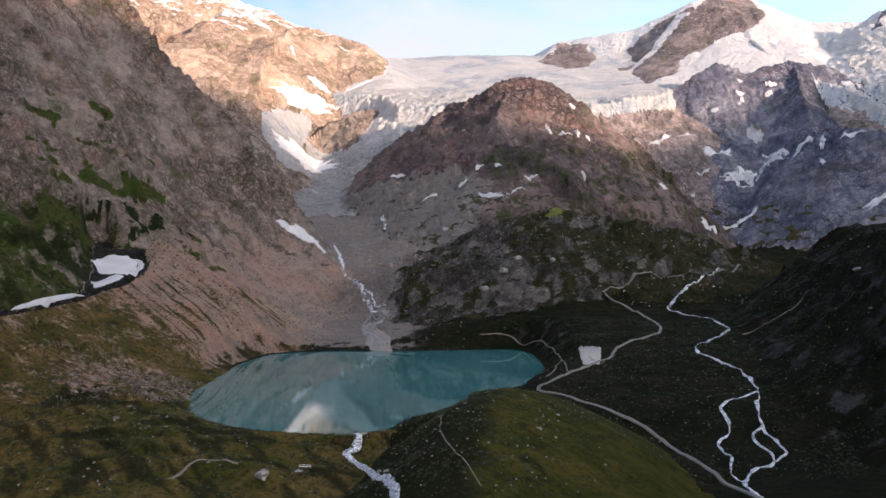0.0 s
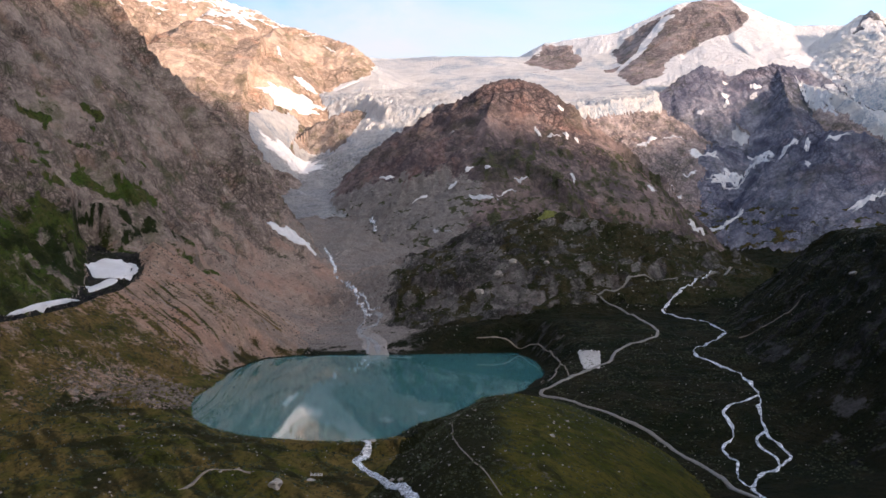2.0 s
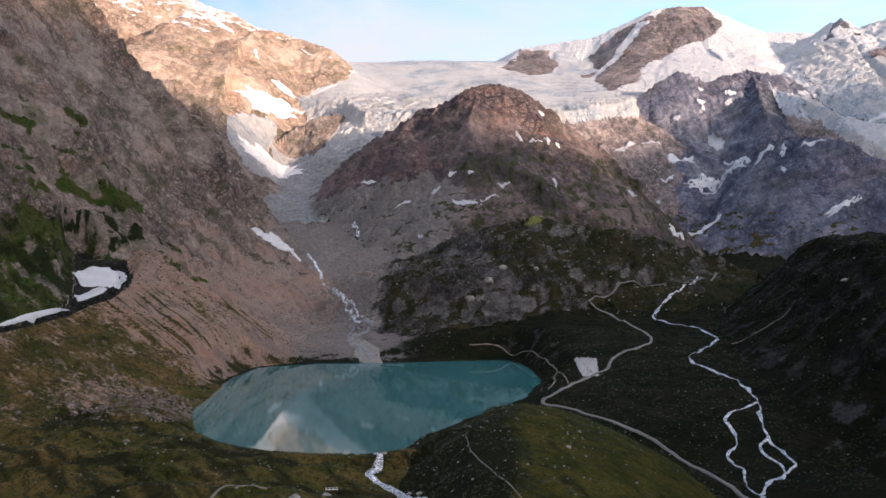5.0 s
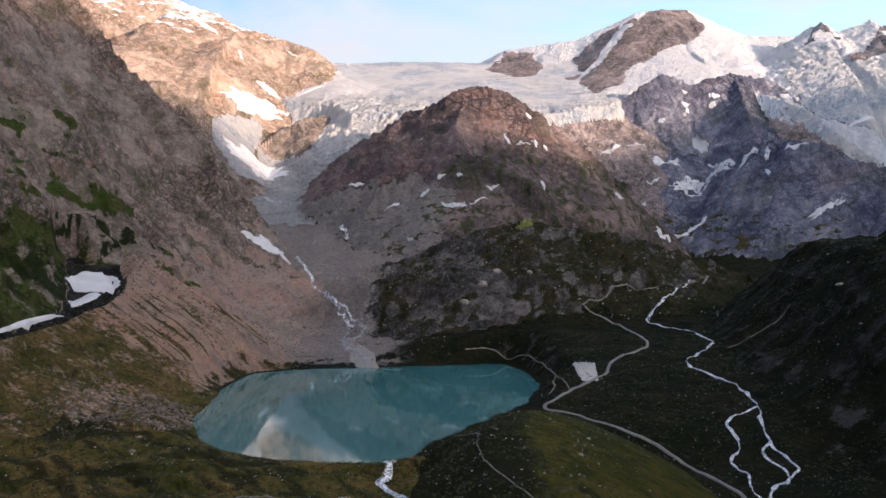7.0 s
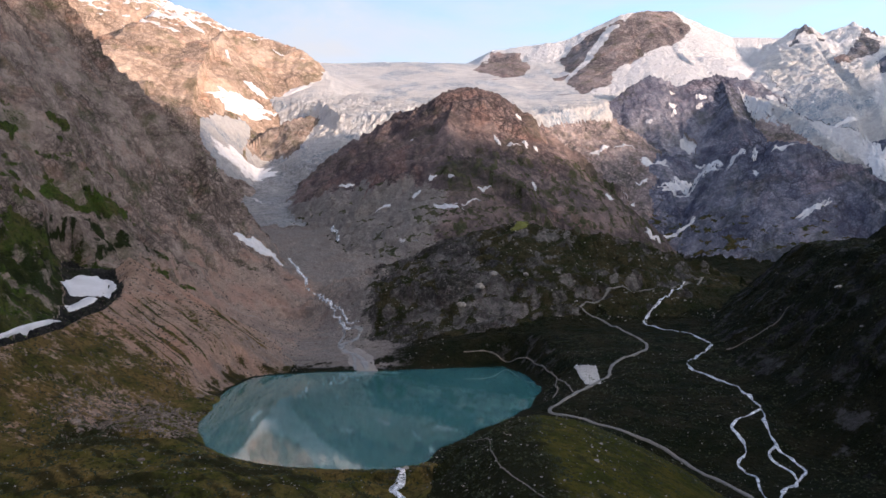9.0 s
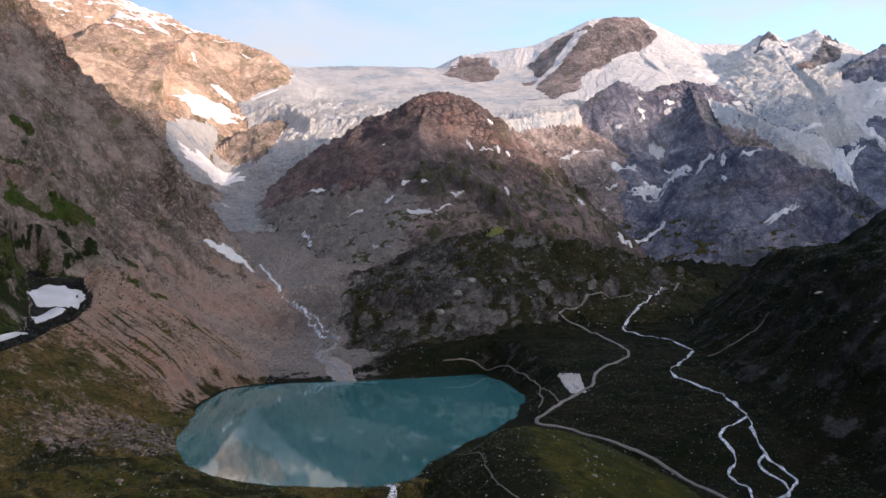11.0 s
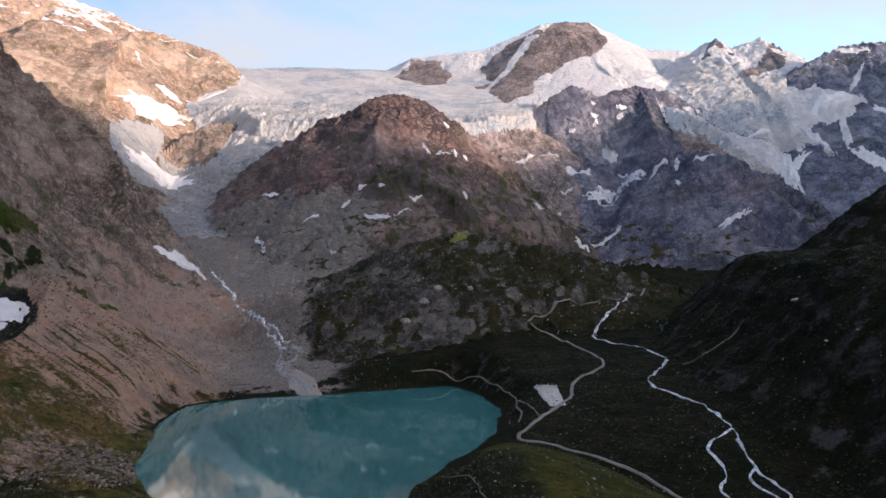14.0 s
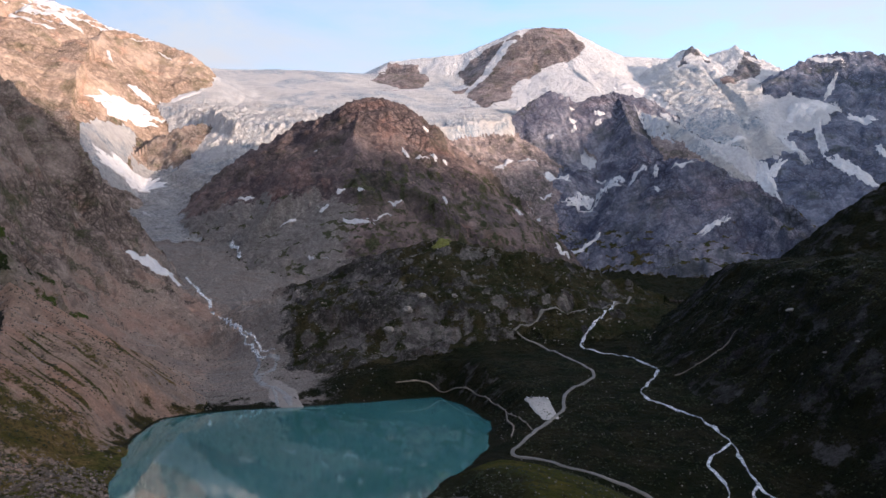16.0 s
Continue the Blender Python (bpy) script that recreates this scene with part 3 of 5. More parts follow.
def ice(name):
    """Glacier ice: snowfields, grey crevassed ice, blue cracks and dirty bands."""
    m, tree, shader, at = material(name)
    big = noise_tex(tree, at, 0.005, 6, 0.62, 1.0)
    bands = noise_tex(tree, stretched(tree, at, 0.5, 1.6, 1.0), 0.03, 6, 0.65, 1.2)
    cracked = mix(tree, ramp(tree, bands, (0.38, 0.0), (0.66, 1.0)), (0.32, 0.36, 0.42), (0.53, 0.55, 0.58))
    fissure = noise_tex(tree, stretched(tree, at, 1.0, 2.6, 0.6), 0.05, 6, 0.7, 1.6)
    flute = noise_tex(tree, stretched(tree, at, 1.0, 0.5, 0.12), 0.09, 4, 0.65, 0.4)
    cracked = mix(tree, ramp(tree, fissure, (0.40, 0.9), (0.50, 0.0)), cracked, (0.16, 0.22, 0.30))
    cracked = mix(tree, ramp(tree, flute, (0.36, 0.7), (0.47, 0.0)), cracked, (0.26, 0.32, 0.40))
    colour = mix(tree, ramp(tree, big, (0.44, 0.0), (0.54, 1.0)), cracked, mix(tree, ramp(tree, bands, (0.3, 0.0), (0.6, 1.0)), (0.42, 0.43, 0.45), (0.56, 0.555, 0.555)))
    firn = mix(tree, ramp(tree, noise_tex(tree, stretched(tree, at, 0.45, 1.5, 1.2), 0.012, 8, 0.72, 1.4), (0.40, 0.0), (0.58, 1.0)), (0.43, 0.44, 0.46), (0.60, 0.59, 0.585))
    colour = mix(tree, sums(tree, "MULTIPLY", cover(tree, "snow"), 0.85), colour, firn)
    grit = sums(tree, "MULTIPLY", cover(tree, "debris"), ramp(tree, bands, (0.3, 1.0), (0.75, 0.55)))
    colour = mix(tree, grit, colour, mix(tree, ramp(tree, fissure, (0.4, 0.0), (0.6, 1.0)), (0.19, 0.18, 0.178), (0.36, 0.355, 0.355)))
    tree.links.new(colour, shader.inputs["Base Color"])
    shader.inputs["Roughness"].default_value = 0.6
    bumped(tree, shader, sums(tree, "ADD", sums(tree, "ADD", bands, fissure), flute), 16.0, 1.0)
    return m


LAND = {
    # turf darkened far below the west meadow's, standing in for shade
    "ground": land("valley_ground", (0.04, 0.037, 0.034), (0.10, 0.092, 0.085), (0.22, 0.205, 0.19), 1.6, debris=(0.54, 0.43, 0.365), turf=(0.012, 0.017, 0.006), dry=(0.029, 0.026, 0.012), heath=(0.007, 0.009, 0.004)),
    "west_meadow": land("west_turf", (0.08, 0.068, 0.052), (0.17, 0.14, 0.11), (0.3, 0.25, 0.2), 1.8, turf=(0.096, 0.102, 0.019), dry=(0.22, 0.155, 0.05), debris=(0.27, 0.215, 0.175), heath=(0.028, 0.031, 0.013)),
    "hollow": land("dark_stones", (0.016, 0.016, 0.017), (0.04, 0.039, 0.038), (0.085, 0.08, 0.075), 2.0, debris=(0.06, 0.056, 0.052)),
    "mountain_west": land("west_rock", (0.16, 0.127, 0.112), (0.53, 0.415, 0.35), (0.65, 0.53, 0.46), 0.8, debris=(0.54, 0.43, 0.365), turf=(0.075, 0.12, 0.02), dry=(0.11, 0.11, 0.035), heath=(0.022, 0.03, 0.012), blots=0.35, relief=8.0),
    "moraine": land("moraine_earth", (0.10, 0.08, 0.06), (0.2, 0.15, 0.11), (0.3, 0.23, 0.17), 2.0, turf=(0.098, 0.096, 0.02), dry=(0.23, 0.155, 0.054), debris=(0.62, 0.445, 0.345)),
    "rocky_hill": land("hill_rock", (0.06, 0.056, 0.056), (0.125, 0.116, 0.114), (0.33, 0.307, 0.295), 1.2, debris=(0.54, 0.43, 0.365), turf=(0.030, 0.036, 0.013), dry=(0.07, 0.058, 0.028), heath=(0.02, 0.02, 0.01), blots=0.5),
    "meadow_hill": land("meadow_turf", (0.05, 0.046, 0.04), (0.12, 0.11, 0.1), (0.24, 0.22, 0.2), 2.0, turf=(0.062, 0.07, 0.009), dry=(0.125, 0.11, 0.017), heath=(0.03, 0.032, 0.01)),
    # near-black tones put the hillside's shade into the colour itself
    "east_hill": land("east_shade_rock", (0.02, 0.02, 0.02), (0.05, 0.048, 0.047), (0.13, 0.126, 0.122), 1.6, turf=(0.012, 0.016, 0.006), dry=(0.026, 0.024, 0.011), heath=(0.008, 0.009, 0.005)),
    "brown_mountain": land("brown_rock", (0.095, 0.083, 0.095), (0.36, 0.265, 0.245), (0.48, 0.37, 0.345), 0.3, turf=(0.075, 0.085, 0.045), dry=(0.12, 0.115, 0.07), debris=(0.33, 0.295, 0.275), relief=8.0, blots=0.4, region_share=0.5),
    "ice_cliff": land("cliff_rock", (0.23, 0.20, 0.205), (0.43, 0.35, 0.335), (0.57, 0.475, 0.455), 0.6, relief=6.0, blots=0.5),
    "rock_island": land("island_rock", (0.17, 0.14, 0.128), (0.28, 0.235, 0.215), (0.38, 0.325, 0.295), 1.0, relief=4.0),
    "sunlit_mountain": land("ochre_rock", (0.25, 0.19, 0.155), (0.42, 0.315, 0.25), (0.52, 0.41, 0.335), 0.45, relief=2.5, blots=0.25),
    "snow_peak": land("peak_rock", (0.14, 0.122, 0.132), (0.25, 0.21, 0.212), (0.35, 0.30, 0.295), 0.6, relief=5.0, blots=0.35),
    # blue in the next three rock tones paints distance haze and cool shade
    "twin_peak": land("twin_haze_rock", (0.10, 0.105, 0.135), (0.18, 0.18, 0.21), (0.27, 0.265, 0.285), 0.9, relief=4.0),
    "east_mountain": land("far_east_haze_rock", (0.10, 0.12, 0.18), (0.19, 0.215, 0.30), (0.30, 0.315, 0.39), 0.5, relief=5.0, blots=0.5),
    "dark_mountain": land("dark_haze_rock", (0.09, 0.10, 0.16), (0.38, 0.39, 0.48), (0.54, 0.53, 0.58), 0.3, relief=8.0, blots=0.45, region_share=0.65),
    "unseen_shade_ridge": land("shade_rock", (0.06, 0.055, 0.05), (0.14, 0.12, 0.1), (0.24, 0.2, 0.17), 0.8),
    "glacier": ice("glacier_ice"),
}
TELL = {
    "ground": ("valley floor of alpine turf, gravel and glacier debris", "ground", "structure"),
    "west_meadow": ("olive and brown alpine meadow with stones and shrubs", "meadow", "structure"),
    "hollow": ("dark stony hollow behind the moraine's crest", "hollow", "structure"),
    "mountain_west": ("steep brown rock wall with scree and green ledges", "mountain", ""),
    "moraine": ("sharp-crested moraine of bare earth and brown grass", "moraine", ""),
    "rocky_hill": ("rounded hill of pale bare rock and dark turf", "hill", ""),
    "meadow_hill": ("grassy green hill beside the lake's outlet", "hill", ""),
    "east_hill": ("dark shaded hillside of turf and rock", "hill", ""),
    "brown_mountain": ("dome-shaped brown rock mountain with small snow patches", "mountain", ""),
    "ice_cliff": ("bare brown rock steps below the glacier's edge", "cliff", ""),
    "rock_island": ("bare brown rock outcrop standing in the glacier", "rock", ""),
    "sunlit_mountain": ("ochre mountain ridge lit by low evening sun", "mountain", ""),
    "snow_peak": ("snow-covered summit with a grey-brown rock face", "mountain", ""),
    "twin_peak": ("pair of dark rock horns above the snowfield", "mountain", ""),
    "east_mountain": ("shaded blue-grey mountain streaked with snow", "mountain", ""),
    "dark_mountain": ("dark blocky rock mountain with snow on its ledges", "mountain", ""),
    "unseen_shade_ridge": ("unseen mountain chain that closes and shades the valley", "mountain", "structure"),
    "glacier": ("crevassed white glacier with a broken ice front", "glacier", ""),
}

# ---------------------------------------------------------------- the land
CENTRE = (15.0, -40.0)
fine = np.radians(np.linspace(-41, 43, 860))
coarse = np.radians(np.concatenate([np.linspace(43, 120, 52)[1:], np.linspace(120, 319, 46)[1:-1]]))
bearing = np.concatenate([fine, coarse])
reach = np.concatenate([[0.0], np.linspace(40, 380, 12), np.arange(386, 1250, 2.6), np.arange(1250, 2100, 3.2), np.arange(2100, 4700, 4.2), np.linspace(4720, 9000, 24)])
px = CENTRE[0] + reach[:, None] * np.sin(bearing)[None]
py = CENTRE[1] + reach[:, None] * np.cos(bearing)[None]
pz, who = terrain(px, py, labels=True)
pz = pz.astype(np.float32)


def slope_of(x, y, z):
    """Steepness over a few metres, from the grid itself."""
    dr = np.gradient(z, axis=0) / np.maximum(np.gradient(reach)[:, None], 1e-3)
    da = np.gradient(z, axis=1) / np.maximum(np.gradient(np.unwrap(bearing))[None] * np.maximum(reach[:, None], 1), 0.3)
    return np.hypot(dr, da)


steep = slope_of(px, py, pz)
for _ in range(2):
    steep[1:-1, 1:-1] = (steep[1:-1, 1:-1] * 2 + steep[:-2, 1:-1] + steep[2:, 1:-1] + steep[1:-1, :-2] + steep[1:-1, 2:]) / 6


def is_form(*names):
    return np.isin(who, [NAMES.index(n) for n in names])


patchy = fbm(px / 130, py / 130, 4, 81)
small = fbm(px / 28, py / 28, 3, 82)
# turf: on the gentler low ground, on ledges of the walls
turf = smooth(1.15, 0.45, steep + 0.5 * small + 0.5 * patchy) * smooth(430, 250, pz + 120 * patchy)
gravel = smooth(0, -110, px + 60 * patchy) * smooth(1080, 1120, py + 40 * small) * smooth(2300, 2200, py)
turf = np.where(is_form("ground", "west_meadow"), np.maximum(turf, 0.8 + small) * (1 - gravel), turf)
foot_scree = smooth(1000, 1120, py + 0.9 * (px + 300)) * is_form("mountain_west")
turf = np.where(is_form("mountain_west"), turf * (1 - foot_scree) * smooth(-0.1, 0.5, patchy + 0.2), turf)
turf = np.where(is_form("moraine"), smooth(960, 860, py + 90 * small) * (0.75 + 0.6 * small), turf)
turf = np.where(is_form("meadow_hill"), 0.9 + 0.4 * small, turf)
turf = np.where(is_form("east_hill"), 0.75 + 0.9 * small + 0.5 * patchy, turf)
turf = np.where(is_form("rocky_hill"), 1.05 + 0.9 * small + 0.9 * patchy - 0.45 * smooth(0.7, 1.3, steep) - 0.6 * smooth(150, -40, px), turf)
turf = np.where(is_form("brown_mountain", "dark_mountain"), turf * smooth(420, 300, pz + 80 * patchy) * 0.8, turf)
mossy = np.clip(0.38 + 0.8 * small + 0.5 * patchy, 0, 1) * smooth(530, 430, pz + 60 * patchy) * smooth(-80, 40, px + 40 * patchy)
turf = np.where(is_form("brown_mountain"), np.maximum(turf, mossy), turf)
turf = np.where(is_form("sunlit_mountain", "snow_peak", "twin_peak", "east_mountain", "rock_island", "glacier"), 0, turf)
# debris: scree fans, moraine, the gravel plain behind the lake
debris = np.where(is_form("mountain_west"), smooth(240, 70, pz + 150 * patchy + 70 * small) * (0.4 + 0.6 * foot_scree), 0.0)
debris = np.where(is_form("ground", "west_meadow"), gravel, debris)
debris = np.where(is_form("moraine"), 0.95, debris)
debris = np.where(is_form("rocky_hill"), smooth(-95, -150, px + 40 * patchy + 25 * small), debris)
turf = np.where(is_form("rocky_hill"), turf * (1 - debris), turf)
slabs = smooth(370, 300, pz + 70 * patchy + 40 * small) * smooth(60, -90, px + 80 * patchy)
debris = np.where(is_form("brown_mountain"), slabs, debris)
debris = np.where(is_form("glacier"), smooth(640, 420, pz + 60 * patchy) * 0.95, debris)


def inside(shape, wobble=14.0):
    """How far a place lies inside an outline in plan, in metres, with an uneven edge."""
    box = [min(a for a, b in shape) - 80, max(a for a, b in shape) + 80, min(b for a, b in shape) - 80, max(b for a, b in shape) + 80]
    out = np.full(px.shape, -99.0, np.float32)
    near = (px > box[0]) & (px < box[1]) & (py > box[2]) & (py < box[3])
    xs, ys = px[near], py[near]
    d, _, _ = along([(a, b, 0) for a, b in shape + shape[:1]], xs, ys)
    area = sum(a * d2 - c * b for (a, b), (c, d2) in zip(shape, shape[1:] + shape[:1]))
    out[near] = d * (1 if area > 0 else -1) + wobble * (craggy(xs / 45, ys / 45, 3, 91) - 0.5) * 1.4
    return out


# snow: the high fields, and the bare faces that stand out of them
lift = pz + 120 * patchy + 60 * small - 260 * np.clip(steep - 0.8, 0, 3)
ARM = [(-845, 2740), (-820, 2860), (-774, 3000), (-735, 3000), (-725, 2880), (-660, 2905), (-560, 2880), (-560, 2780), (-660, 2690), (-735, 2590), (-775, 2625), (-815, 2670)]
NOSE = [(-540, 3900), (-550, 3618), (-535, 3540), (-600, 3300), (-580, 3190), (-456, 3060), (-285, 3044), (-300, 3900)]
ICEFALL = [(1497, 3744), (1686, 3785), (1881, 3418), (1687, 3120), (1738, 2932), (1633, 2944), (1520, 3029), (1435, 3090), (1392, 3201)]
iced = np.maximum(np.where(is_form("sunlit_mountain", "mountain_west"), np.maximum(inside(ARM), inside(NOSE)), -99), np.where(is_form("ice_cliff", "twin_peak", "east_mountain"), inside(ICEFALL, 30), -99))
who = np.where(iced > 0, NAMES.index("glacier"), who)
# low parts of this ice are greyed through debris, standing in for shade
debris = np.where(iced > 0, 0.55 * smooth(720, 520, pz), debris)
snow = np.where(is_form("snow_peak"), 0.95, 0.0)
snow = np.where(is_form("glacier"), smooth(0.0, 0.25, fbm(px / 420, py / 260, 4, 84)) * smooth(560, 640, pz), snow)
snow = np.where(is_form("glacier"), np.maximum(snow, smooth(-20, 40, inside(NOSE, 40))), snow)
for face in ([(605, 4142), (777, 4225), (875, 4216), (612, 3818)],
             [(885, 4120), (1037, 4250), (1235, 4260), (1290, 4099), (1183, 3954), (993, 3885), (798, 3694), (750, 3527), (610, 3480), (575, 3709)],
             [(302, 4300), (370, 4290), (427, 4031), (392, 3885), (288, 3798)]):
    snow = np.where(is_form("snow_peak"), np.minimum(snow, 0.5 - inside(face) / 20), snow)
snow = np.where(is_form("twin_peak"), 0.95, snow)
for face in ([(1736, 3537), (1849, 3609), (2023, 3815), (2050, 3700), (1969, 3569), (1868, 3520), (1742, 3480)], [(1742, 3905), (1790, 3970), (1830, 3960), (1835, 3880)]):
    snow = np.where(is_form("twin_peak", "snow_peak"), np.minimum(snow, 0.5 - inside(face) / 16), snow)
snow = np.where(is_form("east_mountain"), smooth(1080, 1130, lift + 90 * small) * 0.9, snow)
snow = np.where(is_form("sunlit_mountain"), smooth(1130, 1190, lift), snow)
snow = np.where(is_form("ice_cliff") & (px > 1250), np.clip(0.1 + 1.3 * fbm(px / 240, py / 170, 4, 83) + smooth(640, 760, pz), 0, 1), snow)
for face in ([(605, 4142), (777, 4225), (875, 4216), (612, 3818)], [(885, 4120), (1037, 4250), (1235, 4260), (1290, 4099), (1183, 3954), (993, 3885), (798, 3694), (750, 3527), (610, 3480), (575, 3709)], [(1736, 3537), (1849, 3609), (2023, 3815), (2050, 3700), (1969, 3569), (1868, 3520), (1742, 3480)],
             [(150, 4010), (215, 4200), (268, 4390), (416, 4290), (440, 4022), (392, 3896), (288, 3810), (209, 3950)]):
    who = np.where(is_form("glacier") & (inside(face) > 0), NAMES.index("snow_peak"), who)
    snow = np.where(is_form("snow_peak"), np.minimum(snow, 0.5 - inside(face) / 20), snow)

turf = np.where(is_form("hollow"), 0, turf)
# ledges, streaks and patches of green on the west wall and its scree
wallwise = fbm(py / 34 + 0.3 * px / 34, pz / 20, 4, 94)
streak = 0.5 + 1.3 * fbm((py + 0.35 * px) / 11, px / 120, 3, 93)
ledge = 0
for ly, lz, wide, tall in ((1200, 238, 115, 24), (1010, 180, 70, 40), (1125, 343, 40, 12), (1261, 372, 50, 12), (1050, 250, 40, 14), (1330, 300, 30, 10)):
    ledge = np.maximum(ledge, smooth(0.0, 0.5, 1.0 - np.hypot((py - ly) / wide, (pz - lz + 0.08 * (py - ly)) / tall) + 0.8 * wallwise))
low = smooth(95, 110, pz) * smooth(225, 190, pz) * smooth(1290, 1200, py)
wall = is_form("mountain_west")
turf = np.where(wall, np.maximum(np.maximum(turf * 0.8, smooth(480, 330, pz) * (0.12 + 1.3 * wallwise) * (1 - foot_scree)), np.maximum(ledge * (0.9 + 0.7 * wallwise), low * (0.3 + 1.3 * wallwise))), turf)
turf = np.where(wall & (py < 1060), np.maximum(turf, smooth(250, 170, pz) * (0.5 + 1.2 * wallwise)), turf)
turf = np.where(wall & (py < 1080), np.maximum(turf, smooth(235, 185, pz + 40 * small) * (0.75 + 0.9 * small)), turf)
brush = smooth(0.1, 0.6, 1.1 - np.hypot((py - 1120) / 190, (pz - 190 + 0.05 * (py - 1120)) / 58) + 0.5 * patchy) * wall
turf = np.where(wall, np.maximum(turf, brush * np.clip(0.35 + 1.5 * wallwise + 0.5 * small, 0, 1)), turf)
scree = is_form("mountain_west", "moraine") & (py > 850) & (py < 1200)
turf = np.where(scree, np.maximum(turf, smooth(0.5, 0.75, streak) * smooth(20, 40, pz) * smooth(130, 90, pz) * (0.62 + 0.8 * patchy)), turf)
stony = smooth(0.3, 1.1, 1.3 - np.hypot((px + 275) / 95, (py - 735) / 95) + 0.7 * small) * np.clip(0.62 + 1.3 * fbm(px / 9, py / 9, 2, 85), 0.25, 1)
turf = turf * (1 - 0.75 * stony * is_form("ground", "west_meadow", "moraine", "mountain_west"))
debris = np.where(is_form("ground", "west_meadow", "mountain_west"), np.maximum(debris, stony), debris)

# turf by the lake's head, dark heath bands in the meadow, shade painted on the grassy hill's west side
fringe = smooth(30, 20, pz) * smooth(1175, 1135, py + 20 * small) * smooth(1080, 1100, py) * (smooth(-150, -165, px) + smooth(-110, -95, px)) * smooth(30, 0, px)
turf = np.where(is_form("ground", "mountain_west"), np.maximum(turf, fringe * (0.5 + 1.1 * small)), turf)
heath_shade = np.full(px.shape, -1.0, np.float32)
for hx, hy, turn, long, short in ((-288, 645, 0.3, 40, 40), (-185, 598, -0.6, 105, 14), (-120, 575, -0.4, 40, 9), (-235, 530, 0.1, 55, 15), (-60, 520, 0.2, 40, 12)):
    u, v = (px - hx) * math.cos(turn) + (py - hy) * math.sin(turn), (py - hy) * math.cos(turn) - (px - hx) * math.sin(turn)
    heath_shade = np.maximum(heath_shade, 1 - np.hypot(u / long, v / short))
shore = smooth(-34, -14, lake_depth(px, py)) * smooth(1190, 1150, py) * smooth(-60, -100, px)
turf = np.where(is_form("ground", "mountain_west", "moraine") & (py > 900), np.maximum(turf, shore * (0.55 + 1.2 * small)), turf)
heath_shade = smooth(-0.15, 0.45, heath_shade + 0.9 * small + 0.3 * patchy) * is_form("west_meadow", "ground")
hummock = fbm((0.74 * px - 0.68 * py) / 60, (0.68 * px + 0.74 * py) / 13, 3, 86)
heath_shade = np.maximum(heath_shade, 0.9 * smooth(0.06, 0.3, hummock + 0.25 * patchy) * is_form("west_meadow"))
heath_shade = np.maximum(heath_shade, shore * (py > 900) * (0.5 + small))
heath_shade = np.where(wall, np.maximum(np.where(py < 1080, smooth(-0.2, 0.3, patchy + small) * 0.9, heath_shade), brush), heath_shade)
heath_shade = np.where(wall, heath_shade * (1 - smooth(0.3, 0.7, ledge)), heath_shade)
# the hill's west side is darkened with heath colour, as painted shade
heath_shade = np.where(is_form("meadow_hill"), 1.25 * smooth(80, 58, px + 12 * small), heath_shade)

rows, cols = px.shape
index = np.arange(rows * cols).reshape(rows, cols)
right = np.roll(index, -1, axis=1)
quads = np.stack([index[:-1], right[:-1], right[1:], index[1:]], -1).reshape(-1, 4)
owner = who[:-1].reshape(-1)
points = np.stack([px, py, pz], -1).reshape(-1, 3).astype(np.float32)
covers = {"turf": turf, "debris": debris, "snow": snow, "shrub_shade": heath_shade}


def sheet(name, verts, faces, mat, attributes=None):
    """A mesh object from arrays of points and quads."""
    me = bpy.data.meshes.new(name)
    me.vertices.add(len(verts))
    me.vertices.foreach_set("co", np.ascontiguousarray(verts, np.float32).ravel())
    me.loops.add(faces.size)
    me.loops.foreach_set("vertex_index", np.ascontiguousarray(faces, np.int32).ravel())
    me.polygons.add(len(faces))
    me.polygons.foreach_set("loop_start", np.arange(0, faces.size, faces.shape[1], dtype=np.int32))
    me.polygons.foreach_set("use_smooth", np.ones(len(faces), bool))
    me.update(calc_edges=True)
    for key, values in (attributes or {}).items():
        me.attributes.new(key, "FLOAT", "POINT").data.foreach_set("value", np.ascontiguousarray(values, np.float32))
    me.materials.append(mat)
    return new(name, me)


front, _, _ = along(NEVE_EDGE, px.ravel(), py.ravel())
front = front.reshape(px.shape)[:-1].ravel()
height_of, east_of, north_of = pz[:-1].ravel(), px[:-1].ravel(), py[:-1].ravel()
white_of, loose_of = snow[:-1].ravel(), debris[:-1].ravel()
PARTS = {
    "glacier": [("ice_tongue", (height_of < 600) & (east_of < 0), "grey dirty glacier tongue"), ("ice_front", (np.abs(front) < 42) & (east_of > 150) & (east_of < 700), "broken front of white seracs")],
    "snow_peak": [("rock_face", white_of < 0.42, "bare grey-brown summit face")],
    "mountain_west": [("scree_slope", loose_of > 0.5, "pinkish brown scree slope")],
    "twin_peak": [("rock_face", white_of < 0.4, "dark bare rock of the horns")],
    "moraine": [("outer_slope", north_of < 900, "brown grassy slope of the moraine")],
}
